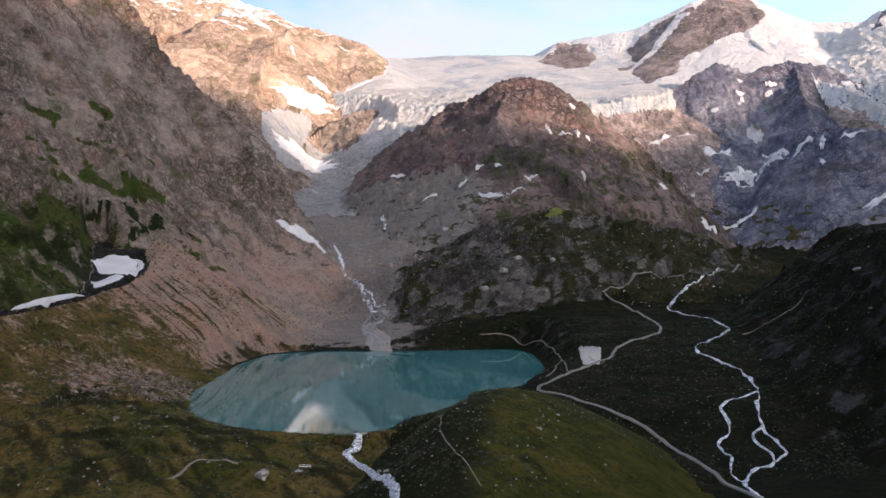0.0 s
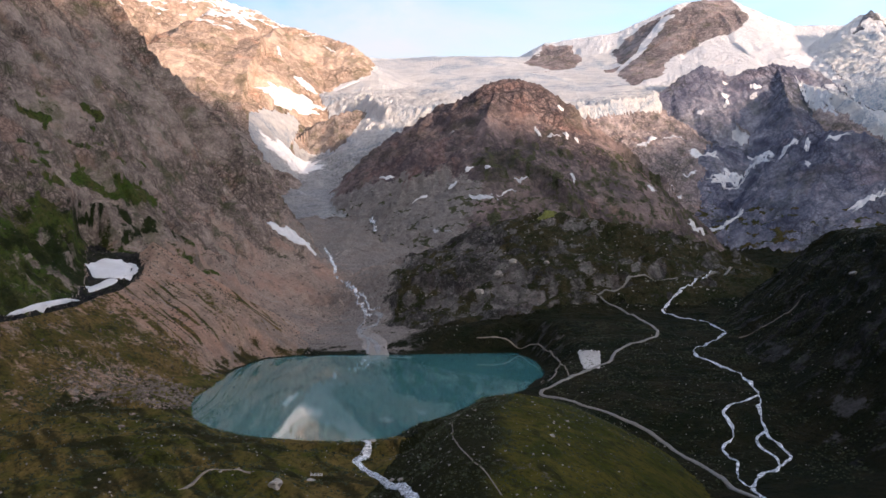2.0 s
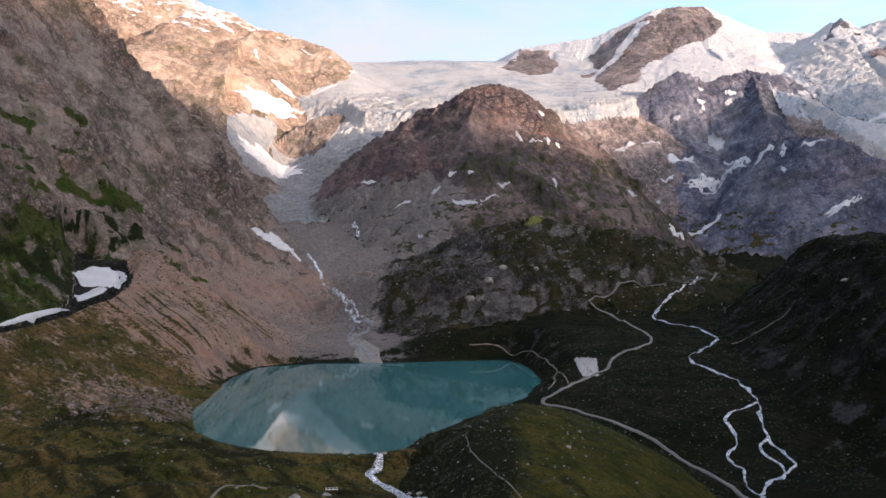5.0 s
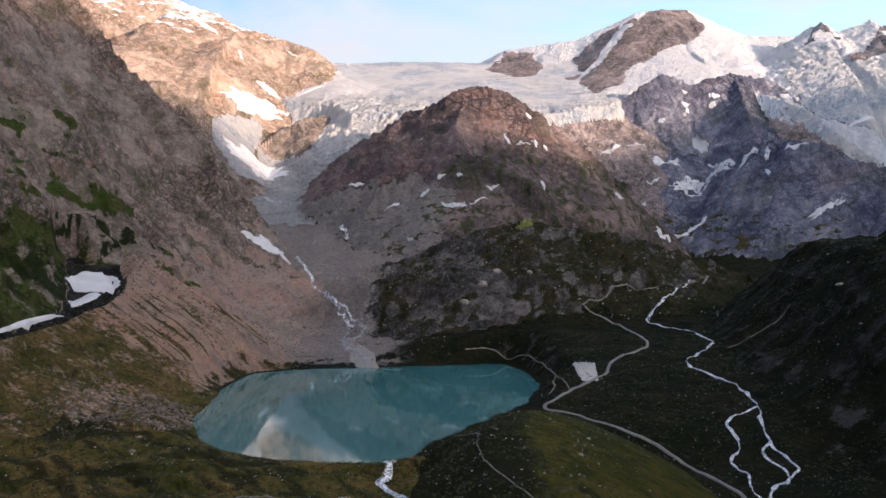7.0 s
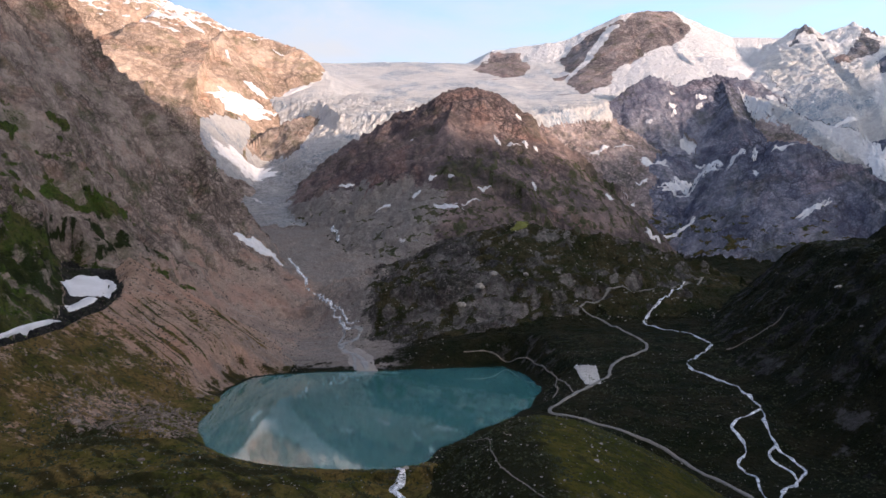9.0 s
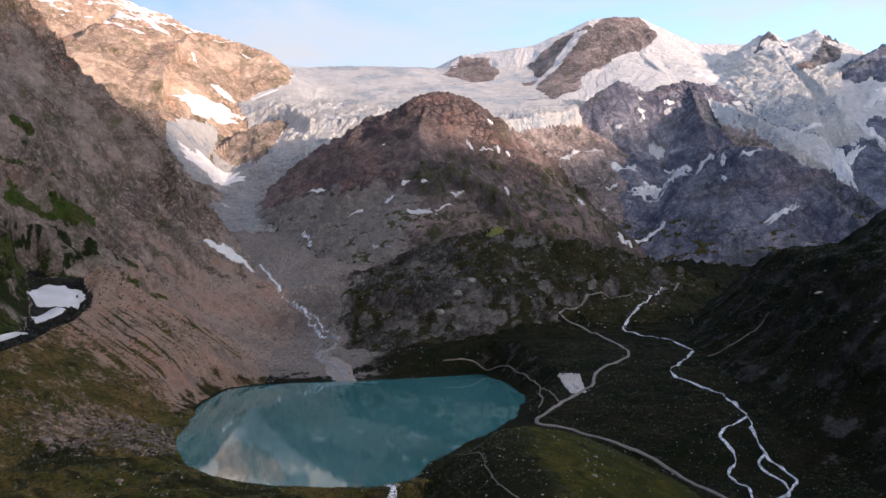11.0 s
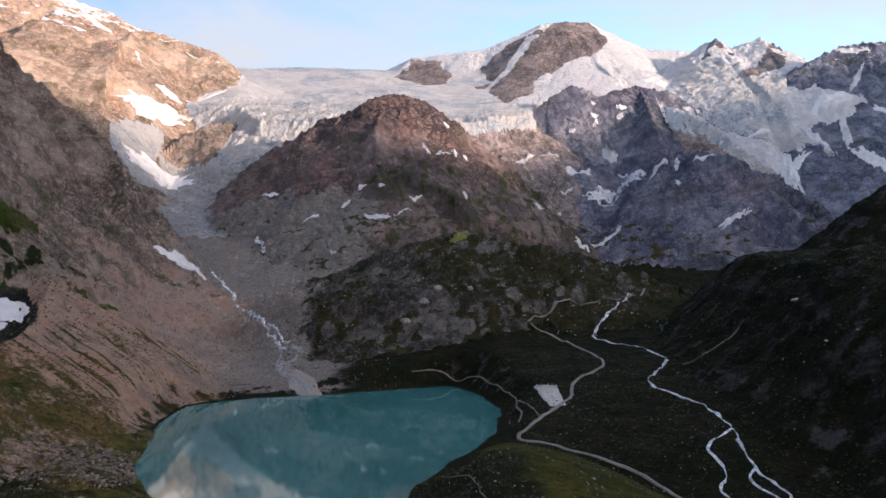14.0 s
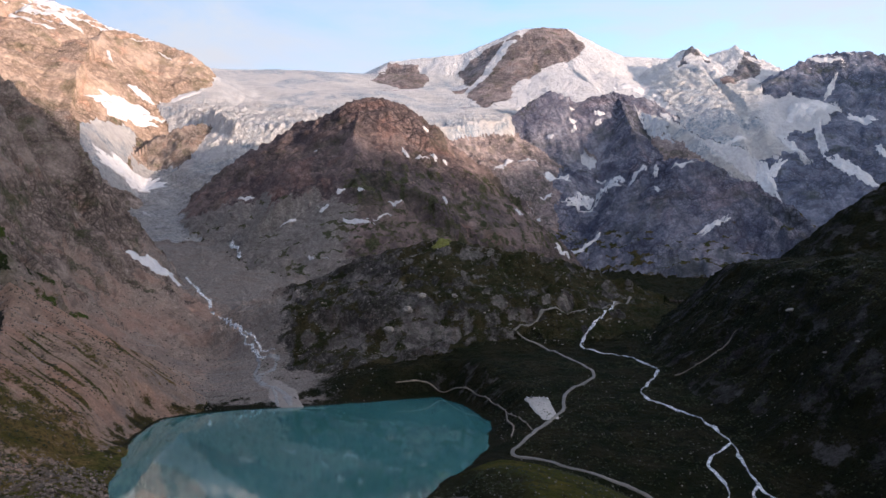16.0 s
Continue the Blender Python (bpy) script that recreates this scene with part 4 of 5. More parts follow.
for number, name in enumerate(NAMES):
    own = owner == number
    if not own.any():
        continue
    root = None
    pieces = [(part_name, own & where, text) for part_name, where, text in PARTS.get(name, [])]
    rest = own.copy()
    for n, (part_name, where, text) in enumerate(pieces):
        pieces[n] = (part_name, where & rest, text)
        rest &= ~where
    for part_name, where, text in [(name, rest, "")] + pieces:
        mine = quads[where]
        if not len(mine):
            continue
        used, faces = np.unique(mine, return_inverse=True)
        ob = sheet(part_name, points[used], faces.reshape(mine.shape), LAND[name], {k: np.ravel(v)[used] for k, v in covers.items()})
        if root is None:
            root = ob
            label, category, kind = TELL[name]
            tagged(ob, label, category, kind=kind)
        else:
            ob.parent = root
            tagged(ob, text)

# ---------------------------------------------------------------- the lake
m, tree, shader, at = material("glacier_water")
swirl = noise_tex(tree, at, 0.008, 4, 0.5, 0.5)
tree.links.new(mix(tree, ramp(tree, swirl, (0.35, 0.0), (0.65, 1.0)), (0.032, 0.13, 0.132), (0.05, 0.165, 0.168)), shader.inputs["Base Color"])
shader.inputs["Roughness"].default_value = 0.04
shader.inputs["IOR"].default_value = 1.8
bumped(tree, shader, noise_tex(tree, at, 0.6, 3, 0.5), 0.02, 0.15)
WATER = m
bm = bmesh.new()
mid = Vector((sum(a for a, b in LAKE) / len(LAKE), sum(b for a, b in LAKE) / len(LAKE), 0))
ring = [bm.verts.new(Vector((a, b, 0)) + (Vector((a, b, 0)) - mid).normalized() * 10) for a, b in LAKE]
bm.faces.new(ring)
me = bpy.data.meshes.new("lake")
bm.to_mesh(me)
bm.free()
me.materials.append(WATER)
tagged(new("lake", me), "milky turquoise glacier lake mirroring the mountains", "lake", kind="structure")


# ---------------------------------------------------------------- snow patches
def old_snow(name, tint):
    m, tree, shader, at = material(name)
    soot = noise_tex(tree, at, 0.05, 6, 0.65, 0.6)
    tree.links.new(mix(tree, ramp(tree, soot, (0.3, 0.0), (0.7, 1.0)), [0.78 * c for c in tint], tint), shader.inputs["Base Color"])
    shader.inputs["Roughness"].default_value = 0.7
    bumped(tree, shader, soot, 1.5, 0.6)
    return m


SNOW = old_snow("old_snow", (0.54, 0.54, 0.56))


def drape(name, x, y, ax, ay, bx, by, mat, thick=2.5, ragged=0.35, seed=0):
    """A thin sheet of snow or gravel that lies on the land: its middle, and its two half axes in plan."""
    size = math.hypot(ax, ay) + math.hypot(bx, by)
    rings, turns = int(min(max(size / 5, 6), 16)), int(min(max(size / 2, 28), 72))
    rng = np.random.RandomState(seed)
    a = np.linspace(0, 2 * np.pi, turns, endpoint=False)
    edge = 1 + ragged * 1.6 * fbm(np.cos(a) * 2.3 + 9 * rng.rand(), np.sin(a) * 2.3 + 9 * rng.rand(), 4, 7)
    edge = edge / np.maximum(np.abs(np.cos(a)) ** 2.6 + np.abs(np.sin(a)) ** 2.6, 1e-3) ** (1 / 2.6)
    r = np.linspace(0, 1, rings + 1)[1:]
    u, v = np.outer(r, np.cos(a) * edge), np.outer(r, np.sin(a) * edge)
    gx, gy = np.r_[x, (x + u * ax + v * bx).ravel()], np.r_[y, (y + u * ay + v * by).ravel()]
    gz = terrain(gx, gy)
    rim = np.r_[0.0, np.repeat(r, turns)]
    gz = gz + thick * np.sqrt(np.clip(1 - rim**3, 0, 1)) - 0.8 * (rim > 0.99)
    k = np.arange(turns)
    fan = np.stack([np.zeros(turns, int), 1 + k, 1 + (k + 1) % turns], -1)
    faces = [fan[:, [0, 1, 2, 2]]]
    quads_of = []
    for n in range(rings - 1):
        i, o = 1 + n * turns, 1 + (n + 1) * turns
        quads_of.append(np.stack([i + k, o + k, o + (k + 1) % turns, i + (k + 1) % turns], -1))
    me = bpy.data.meshes.new(name)
    me.from_pydata(np.stack([gx, gy, gz], -1).tolist(), [], fan.tolist() + np.concatenate(quads_of).tolist())
    me.polygons.foreach_set("use_smooth", np.ones(len(me.polygons), bool))
    me.materials.append(mat)
    return new(name, me)


def snow_patches(group, label, thick, ragged, *patches):
    for n, patch in enumerate(patches):
        tagged(drape("snow_patch", *patch, SNOW, thick, ragged, 31 * n + len(label)), label, "snow patch", group)


snow_patches("snow on the brown mountain", "small white snow patch on brown rock", 2.5, 0.4,
    (9, 1998, 35, -18, 1, -7), (64, 2019, 32, 20, 2, 0), (109, 2077, 17, 1, 2, -1), (254, 2204, 7, -3, 3, 3), (163, 2370, 9, -20, 5, 1),
    (214, 2356, 20, 0, 3, 3), (249, 2381, 7, -15, 4, 14), (277, 2362, 7, 1, 0, -2), (-92, 2423, 9, -2, 0, -2), (-27, 2105, 12, 1, 2, -3), (-68, 2072, 12, 2, 2, -6),
    (24, 2085, 9, 0, 1, -4), (492, 2339, 10, -3, 8, 9), (633, 2699, 24, 8, -3, -8))
snow_patches("snow below the ice front", "white snow strip on brown rock steps", 2.5, 0.4,
    (682, 2969, 40, 8, 5, 3), (580, 2916, 40, 31, -2, -10), (408, 2643, 9, 2, 1, 0), (241, 2517, 12, 5, 0, -6), (782, 2908, 49, -2, 8, 15), (709, 2816, 23, 11, -1, -5))
snow_patches("snow on the dark mountain", "white snow patch on a dark rock ledge", 2.5, 0.45,
    (857, 2845, 73, 56, -1, -32), (909, 2787, 32, -66, -11, -45), (817, 2778, 60, -21, 2, -3), (959, 2941, 13, -19, -1, -2), (1029, 2844, 37, -10, 2, 0), (1067, 2836, 24, -11, 1, -2),
    (973, 2641, 25, -8, 1, -13), (1021, 2590, 9, 3, 3, -11), (1084, 2533, 31, -14, -1, -4), (1265, 3215, 26, -80, 12, 6), (1278, 3131, 22, -67, 8, 4), (1352, 3253, 21, -13, -3, -8),
    (1357, 3443, 7, -46, 9, 17), (1054, 3230, 19, -4, 7, 7), (931, 3205, 16, 6, 7, -1), (1038, 3203, 13, -1, -1, -4), (944, 3248, 11, 1, 0, -2), (1096, 2330, 50, 7, -4, -9),
    (1005, 2538, 5, -12, -3, -5), (929, 3180, 13, 8, 0, -5), (820, 3149, 11, -3, -2, -9), (1367, 3632, 60, -19, 13, 28))
snow_patches("snow at the valley head", "white snow patch at the foot of dark cliffs", 3, 0.45,
    (613, 2310, 27, 21, 6, 13), (754, 2537, 60, 26, -1, -15))
snow_patches("snow beside the glacier tongue", "greyish snow strip beside the glacier tongue", 2.5, 0.4,
    (-160, 2084, 22, 4, 2, -4), (-287, 2332, 24, -4, 1, -7), (-605, 2571, 22, -30, 1, 5), (-690, 2783, 84, 52, 12, -38), 
    (-66, 1880, 8, -1, 0, 0), (-98, 1904, 7, -8, 0, -3))
snow_patches("snow on the west scree", "long white snow patch on brown scree", 4, 0.25,
    (-405, 1696, 42, 48, -8, 9))
snow_patches("snow behind the moraine", "white snow lying in the hollow behind the moraine", 3, 0.16,
    (-464, 1040, 30, 13, 10, -30), (-450, 985, 7, 26, 7, -6), (-447, 850, 4, 60, 2, 0))
snow_patches("snow on the sunlit mountain", "sunlit snow patch on ochre rock", 4, 0.4,
    (-773, 3075, 82, 95, 12, -46), (-768, 3238, 39, 24, 7, -26), (-842, 3005, 23, 37, 5, -12), (-1256, 3288, 103, -58, 5, 17), (-1123, 3244, 20, 36, 19, -2),
    (-1128, 3475, 84, -26, 6, 11), (-905, 3320, 13, -24, 9, -1), (-757, 3638, 25, -8, 16, -3), (-649, 3629, 10, 3, 5, 1), (-640, 3458, 43, 32, 10, -13))
snow_patches("snow on the east mountain", "white snow gully on shaded rock", 5, 0.4,
    (1567, 2847, -34, -129, 32, 1), (1625, 2879, 58, 35, 3, -19), (1856, 2749, 34, -82, 21, 17), (1874, 2976, -54, -117, 12, -11),
    (1931, 3135, 90, 19, -24, -51), (2134, 3279, 66, 63, 20, 6), (2216, 3438, 74, -36, -6, -12), (1546, 3035, 51, 5, 1, -7), (1318, 2779, 14, -16, 1, -2), (2086, 3013, 26, -40, 15, 13),
    (2028, 2823, -5, -38, 15, 7), (1741, 2958, 13, -61, 17, -4))

# ---------------------------------------------------------------- streams, road and paths
def white_water(name, calm, foam, share):
    m, tree, shader, at = material(name)
    rush = noise_tex(tree, at, 0.34, 5, 0.7, 1.5)
    tree.links.new(mix(tree, ramp(tree, rush, (share - 0.08, 0.0), (share + 0.12, 1.0)), calm, foam), shader.inputs["Base Color"])
    shader.inputs["Roughness"].default_value = 0.6
    bumped(tree, shader, rush, 0.6, 0.6)
    return m


def trodden(name, tone):
    m, tree, shader, at = material(name)
    grit = noise_tex(tree, at, 0.5, 6, 0.7)
    broad = noise_tex(tree, at, 0.03, 3, 0.5)
    colour = mix(tree, ramp(tree, grit, (0.35, 0.0), (0.65, 1.0)), [0.7 * c for c in tone], [1.2 * c for c in tone])
    tree.links.new(mix(tree, ramp(tree, broad, (0.4, 0.0), (0.6, 0.4)), colour, [0.6 * c for c in tone]), shader.inputs["Base Color"])
    shader.inputs["Roughness"].default_value = 0.95
    bumped(tree, shader, grit, 0.1, 0.5)
    return m


RAPIDS = white_water("white_water", (0.06, 0.075, 0.085), (0.86, 0.88, 0.93), 0.485)
SHALLOW = white_water("shallow_water", (0.15, 0.15, 0.15), (0.30, 0.29, 0.28), 0.56)
GRAVEL = trodden("road_gravel", (0.17, 0.16, 0.145))
EARTH = trodden("path_earth", (0.17, 0.145, 0.115))
SAND = trodden("lot_gravel", (0.36, 0.345, 0.325))
SILT = trodden("delta_silt", (0.24, 0.21, 0.19))


def curve_through(line, step):
    """Points every so many metres on a smooth line through those given."""
    p = np.array([line[0], *line, line[-1]], float)
    p[0], p[-1] = 2 * p[1] - p[2], 2 * p[-2] - p[-3]
    out = []
    for a, b, c, d in zip(p, p[1:], p[2:], p[3:]):
        n = max(int(np.hypot(*(c - b)) / step), 1)
        for t in np.arange(n) / n:
            out.append(0.5 * (2 * b + (c - a) * t + (2 * a - 5 * b + 4 * c - d) * t * t + (3 * b - a - 3 * c + d) * t**3))
    return np.array([*out, p[-2]])


def ribbon(name, line, width, mat, lift=0.5, wander=0.0, uneven=0.0, seed=0, level=True):
    """A road, path or stream laid on the land along a line."""
    mid = curve_through(line, 2.0)
    run = np.r_[0, np.cumsum(np.hypot(*np.diff(mid, axis=0).T))]
    ahead = np.gradient(mid, axis=0)
    ahead /= np.maximum(np.hypot(*ahead.T)[:, None], 1e-6)
    side = np.stack([-ahead[:, 1], ahead[:, 0]], -1)
    mid = mid + side * (wander * fbm(run / 22, run * 0 + seed, 3, 3))[:, None]
    wide = width * np.clip(1 + uneven * 1.6 * fbm(run / 15, run * 0 + seed + 5.5, 3, 4), 0.25, 3)
    across = np.array([-0.56, -0.5, -0.25, 0, 0.25, 0.5, 0.56])
    gx = mid[:, 0, None] + side[:, 0, None] * across * wide[:, None]
    gy = mid[:, 1, None] + side[:, 1, None] * across * wide[:, None]
    gz = terrain(gx, gy)
    if level:
        flat = np.convolve(np.pad(gz.max(1), 4, mode="edge"), np.ones(9) / 9, "valid")
        gz = np.maximum(gz, flat[:, None] - 0.3)
    gz = gz + lift
    gz[:, [0, -1]] -= lift + 0.9
    n, k = gx.shape
    i = np.arange(n * k).reshape(n, k)
    faces = np.stack([i[:-1, :-1], i[:-1, 1:], i[1:, 1:], i[1:, :-1]], -1).reshape(-1, 4)[:, ::-1]
    return sheet(name, np.stack([gx, gy, gz], -1).reshape(-1, 3), faces, mat)


tagged(ribbon("road", [(256, 560), (247, 595), (241, 623), (231, 667), (217, 703), (205, 724), (183, 741), (161, 760), (142, 779), (122, 793), (110, 800), (110, 810), (120, 822), (140, 849), (167, 880), (191, 917), (200, 945), (214, 977), (240, 1001), (266, 1034), (274, 1086), (267, 1144), (252, 1205), (234, 1228), (214, 1238), (230, 1257), (264, 1276), (304, 1304), (357, 1328), (419, 1359), (479, 1430)], 3.6, GRAVEL, 0.8), "pale winding gravel road through the valley", "road", kind="structure")
tagged(ribbon("river", [(430, 1390), (391, 1320), (348, 1262), (324, 1240), (308, 1210), (320, 1180), (346, 1160), (355, 1101), (360, 1060), (342, 1028), (322, 999), (297, 959), (293, 929), (308, 905), (320, 885), (325, 856), (327, 831), (323, 799), (313, 771), (306, 732), (305, 715), (310, 701), (309, 676), (293, 655), (274, 634), (262, 615), (255, 580), (262, 540)], 2.5, RAPIDS, 0.5, 3.2, 1.1, 1, False), "white foaming stream in a stony bed", "stream", kind="structure")
tagged(ribbon("stream_arm", [(324, 803), (300, 784), (277, 758), (278, 734), (275, 718), (262, 701), (262, 687), (262, 660), (254, 628), (258, 600)], 2.0, RAPIDS, 0.5, 2.8, 1.0, 2, False), "narrow white arm of the foaming stream", "stream", kind="structure")
tagged(ribbon("stream_arm", [(305, 724), (293, 711), (293, 695), (297, 677), (296, 660)], 2.4, RAPIDS, 0.5, 1.6, 0.5, 3, False), "narrow white arm of the foaming stream", "stream", kind="structure")
tagged(ribbon("inlet_stream", [(-372, 1900), (-352, 1850), (-324, 1758), (-292, 1640), (-270, 1560), (-252, 1535), (-233, 1503), (-205, 1431), (-191, 1386), (-170, 1340), (-156, 1317)], 4.2, RAPIDS, 0.8, 6.0, 0.7, 4, False), "white glacier stream tumbling down the gravel slope", "stream", kind="structure")
tagged(ribbon("inlet_stream", [(-212, 1450), (-186, 1400), (-176, 1378), (-160, 1337), (-140, 1322)], 2.4, RAPIDS, 0.8, 4.0, 0.5, 8, False), "side arm of the white glacier stream", "stream", kind="structure")
tagged(ribbon("waterfall", [(-312, 2218), (-300, 2170), (-294, 2143), (-280, 2090), (-270, 2035)], 8.0, RAPIDS, 1.5, 3.0, 0.4, 5, False), "white waterfall below the glacier tongue", "waterfall", kind="structure")
tagged(ribbon("outlet_stream", [(-38, 604), (-30, 588), (-36, 572), (-26, 555), (-12, 535), (0, 505), (12, 473), (22, 440), (26, 400)], 5.0, RAPIDS, 0.6, 0.6, 0.25, 6, False), "white outlet stream flowing from the lake", "stream", kind="structure")
tagged(ribbon("delta_channel", [(-156, 1317), (-136, 1300), (-140, 1262), (-158, 1240), (-140, 1175), (-118, 1140), (-106, 1098)], 7.5, SHALLOW, 0.4, 1.5, 0.5, 11, False), "shallow grey meltwater channel on the delta", "stream", kind="structure")
tagged(ribbon("delta_channel", [(-170, 1340), (-160, 1290), (-164, 1250), (-146, 1190), (-128, 1140), (-122, 1096)], 4.0, SHALLOW, 0.4, 1.5, 0.5, 12, False), "shallow grey meltwater channel on the delta", "stream", kind="structure")
tagged(drape("gravel_delta", -126, 1160, 17, 5, -30, 90, SILT, 0.3, 0.35, 3), "grey silt and gravel delta at the lake's head", "delta", kind="structure")
tagged(ribbon("footpath", [(20, 690), (35, 640), (36, 600), (35, 579), (36, 549), (41, 512), (51, 471), (61, 447), (72, 420)], 0.7, EARTH, 0.35, 1.0, 0.3, 21), "narrow earth footpath on the grassy hill", "path", kind="structure")
tagged(ribbon("footpath", [(30, 1150), (75, 1156), (112, 1120), (128, 1060), (134, 1014), (139, 963), (140, 900), (141, 855)], 1.5, EARTH, 0.35, 1.5, 0.4, 22), "pale footpath along the lake shore", "path", kind="structure")
tagged(ribbon("footpath", [(139, 963), (131, 920), (129, 887), (118, 850)], 1.6, EARTH, 0.35, 1.0, 0.4, 23), "pale footpath along the lake shore", "path", kind="structure")
tagged(ribbon("footpath", [(366, 1022), (388, 1013), (415, 1008), (440, 1005)], 2.6, EARTH, 0.4, 1.5, 0.6, 24), "worn earth track up the dark hillside", "path", kind="structure")
tagged(ribbon("footpath", [(-128, 470), (-120, 490), (-108, 498), (-92, 500)], 1.6, EARTH, 0.3, 0.5, 0.3, 25), "pale looping footpath in the meadow", "path", kind="structure")


def lot(name, corners, mat, lift):
    """A levelled gravel lot between four corners, its edges a little worn."""
    u, v = np.meshgrid(np.linspace(0, 1, 13), np.linspace(0, 1, 25))
    (ax, ay), (bx, by), (cx, cy), (dx, dy) = corners
    gx = (1 - v) * ((1 - u) * ax + u * bx) + v * ((1 - u) * dx + u * cx)
    gy = (1 - v) * ((1 - u) * ay + u * by) + v * ((1 - u) * dy + u * cy)
    gx, gy = gx + 0.9 * fbm(gx / 6, gy / 6, 2, 41), gy + 0.9 * fbm(gx / 6, gy / 6, 2, 42)
    gz = terrain(gx, gy)
    gz = 0.4 * gz + 0.6 * np.polyval(np.polyfit(gy.ravel(), gz.ravel(), 1), gy)
    gz = np.maximum(gz, terrain(gx, gy)) + lift
    rim = (u == 0) | (u == 1) | (v == 0) | (v == 1)
    gz = np.where(rim, terrain(gx, gy) - 0.6, gz)
    i = np.arange(u.size).reshape(u.shape)
    faces = np.stack([i[:-1, :-1], i[:-1, 1:], i[1:, 1:], i[1:, :-1]], -1).reshape(-1, 4)[:, ::-1]
    return sheet(name, np.stack([gx, gy, gz], -1).reshape(-1, 3), faces, mat)


tagged(lot("car_park", [(158, 963), (187, 957), (178, 884), (158, 880)], SAND, 0.5), "pale gravel car park beside the road", "car park", kind="structure")
KNOLL = trodden("knoll_grass", (0.12, 0.125, 0.022))
tagged(drape("grassy_knoll", 152, 1562, 19, 4, 3, 17, KNOLL, 0.8, 0.5, 9), "yellow-green grassy top of the rocky hill", "grass", kind="structure")

# ---------------------------------------------------------------- stones, shrubs and cars
def stone_material(name, tone):
    m, tree, shader, at = material(name)
    lichen = noise_tex(tree, at, 0.7, 5, 0.65)
    n = tree.nodes.new("ShaderNodeNewGeometry")
    own = ramp(tree, n.outputs["Random Per Island"], (0.0, 0.55), (1.0, 1.25))
    colour = mix(tree, ramp(tree, lichen, (0.35, 0.0), (0.65, 1.0)), [0.6 * c for c in tone], tone)
    tree.links.new(mix(tree, 1.0, colour, own, "MULTIPLY"), shader.inputs["Base Color"])
    shader.inputs["Roughness"].default_value = 0.9
    bumped(tree, shader, lichen, 0.3, 0.6)
    return m


PALE_STONE = stone_material("pale_stone", (0.30, 0.275, 0.245))
BROWN_STONE = stone_material("brown_stone", (0.20, 0.155, 0.125))
GOLD = (1 + 5**0.5) / 2
ICO = np.array([(-1, GOLD, 0), (1, GOLD, 0), (-1, -GOLD, 0), (1, -GOLD, 0), (0, -1, GOLD), (0, 1, GOLD), (0, -1, -GOLD), (0, 1, -GOLD), (GOLD, 0, -1), (GOLD, 0, 1), (-GOLD, 0, -1), (-GOLD, 0, 1)]) / 1.9
ICO_FACES = np.array([(0, 11, 5), (0, 5, 1), (0, 1, 7), (0, 7, 10), (0, 10, 11), (1, 5, 9), (5, 11, 4), (11, 10, 2), (10, 7, 6), (7, 1, 8), (3, 9, 4), (3, 4, 2), (3, 2, 6), (3, 6, 8), (3, 8, 9), (4, 9, 5), (2, 4, 11), (6, 2, 10), (8, 6, 7), (9, 8, 1)])


def triangles(name, verts, faces, mat):
    ob = sheet(name, verts, faces, mat)
    ob.data.polygons.foreach_set("use_smooth", np.zeros(len(faces), bool))
    return ob


def strewn(name, count, middle, spread, sizes, mat, seed, label, category, keep=None):
    """Stones strewn over a stretch of the land, half sunk in it."""
    rng = np.random.RandomState(seed)
    xy = np.array(middle) + np.array(spread) * rng.uniform(-1, 1, (count, 2))
    if keep is not None:
        xy = xy[keep(xy[:, 0], xy[:, 1])]
    xy = xy[lake_depth(xy[:, 0].astype(np.float32), xy[:, 1].astype(np.float32)) < -2]
    z = terrain(xy[:, 0], xy[:, 1])
    size = sizes[0] * (sizes[1] / sizes[0]) ** (rng.rand(len(xy)) ** 2.2)
    turn = rng.rand(len(xy)) * 6.28
    shape = ICO[None] * rng.uniform(0.65, 1.35, (len(xy), 12, 1)) * rng.uniform(0.6, 1.2, (len(xy), 1, 3)) * size[:, None, None] * 0.5
    c, s = np.cos(turn)[:, None], np.sin(turn)[:, None]
    sx, sy = shape[..., 0] * c - shape[..., 1] * s, shape[..., 0] * s + shape[..., 1] * c
    verts = np.stack([sx + xy[:, 0, None], sy + xy[:, 1, None], shape[..., 2] * 0.8 + z[:, None] + 0.1 * size[:, None]], -1)
    faces = ICO_FACES[None] + 12 * np.arange(len(xy))[:, None, None]
    return tagged(triangles(name, verts.reshape(-1, 3), faces.reshape(-1, 3), mat), label, category, kind="stuff")


strewn("stone_field", 6000, (-272, 735), (105, 105), (0.8, 4.0), BROWN_STONE, 1, "field of fallen brown stones below the moraine", "stones", lambda x, y: np.hypot((x + 272) / 100, (y - 735) / 100) < 0.75 + 0.5 * gnoise(x / 25, y / 25, 3))
strewn("meadow_stones", 2000, (-170, 555), (210, 115), (0.4, 2.2), PALE_STONE, 2, "pale stones lying about in the meadow", "stones")
strewn("hill_stones", 420, (90, 560), (60, 150), (0.5, 2.2), PALE_STONE, 3, "small pale stones on the grassy hill", "stones")
strewn("rocky_hill_stones", 1500, (130, 1400), (300, 190), (1.0, 5.0), PALE_STONE, 4, "pale boulders on the rocky hill", "stones")
strewn("east_stones", 420, (480, 900), (130, 260), (0.5, 2.8), PALE_STONE, 5, "pale stones on the dark hillside", "stones")
strewn("valley_stones", 1000, (220, 830), (110, 210), (0.4, 1.9), PALE_STONE, 6, "pale stones in the valley turf", "stones")
strewn("scree_stones", 2600, (-330, 1180), (130, 330), (0.8, 4.0), BROWN_STONE, 7, "brown stones on the scree slope", "stones")
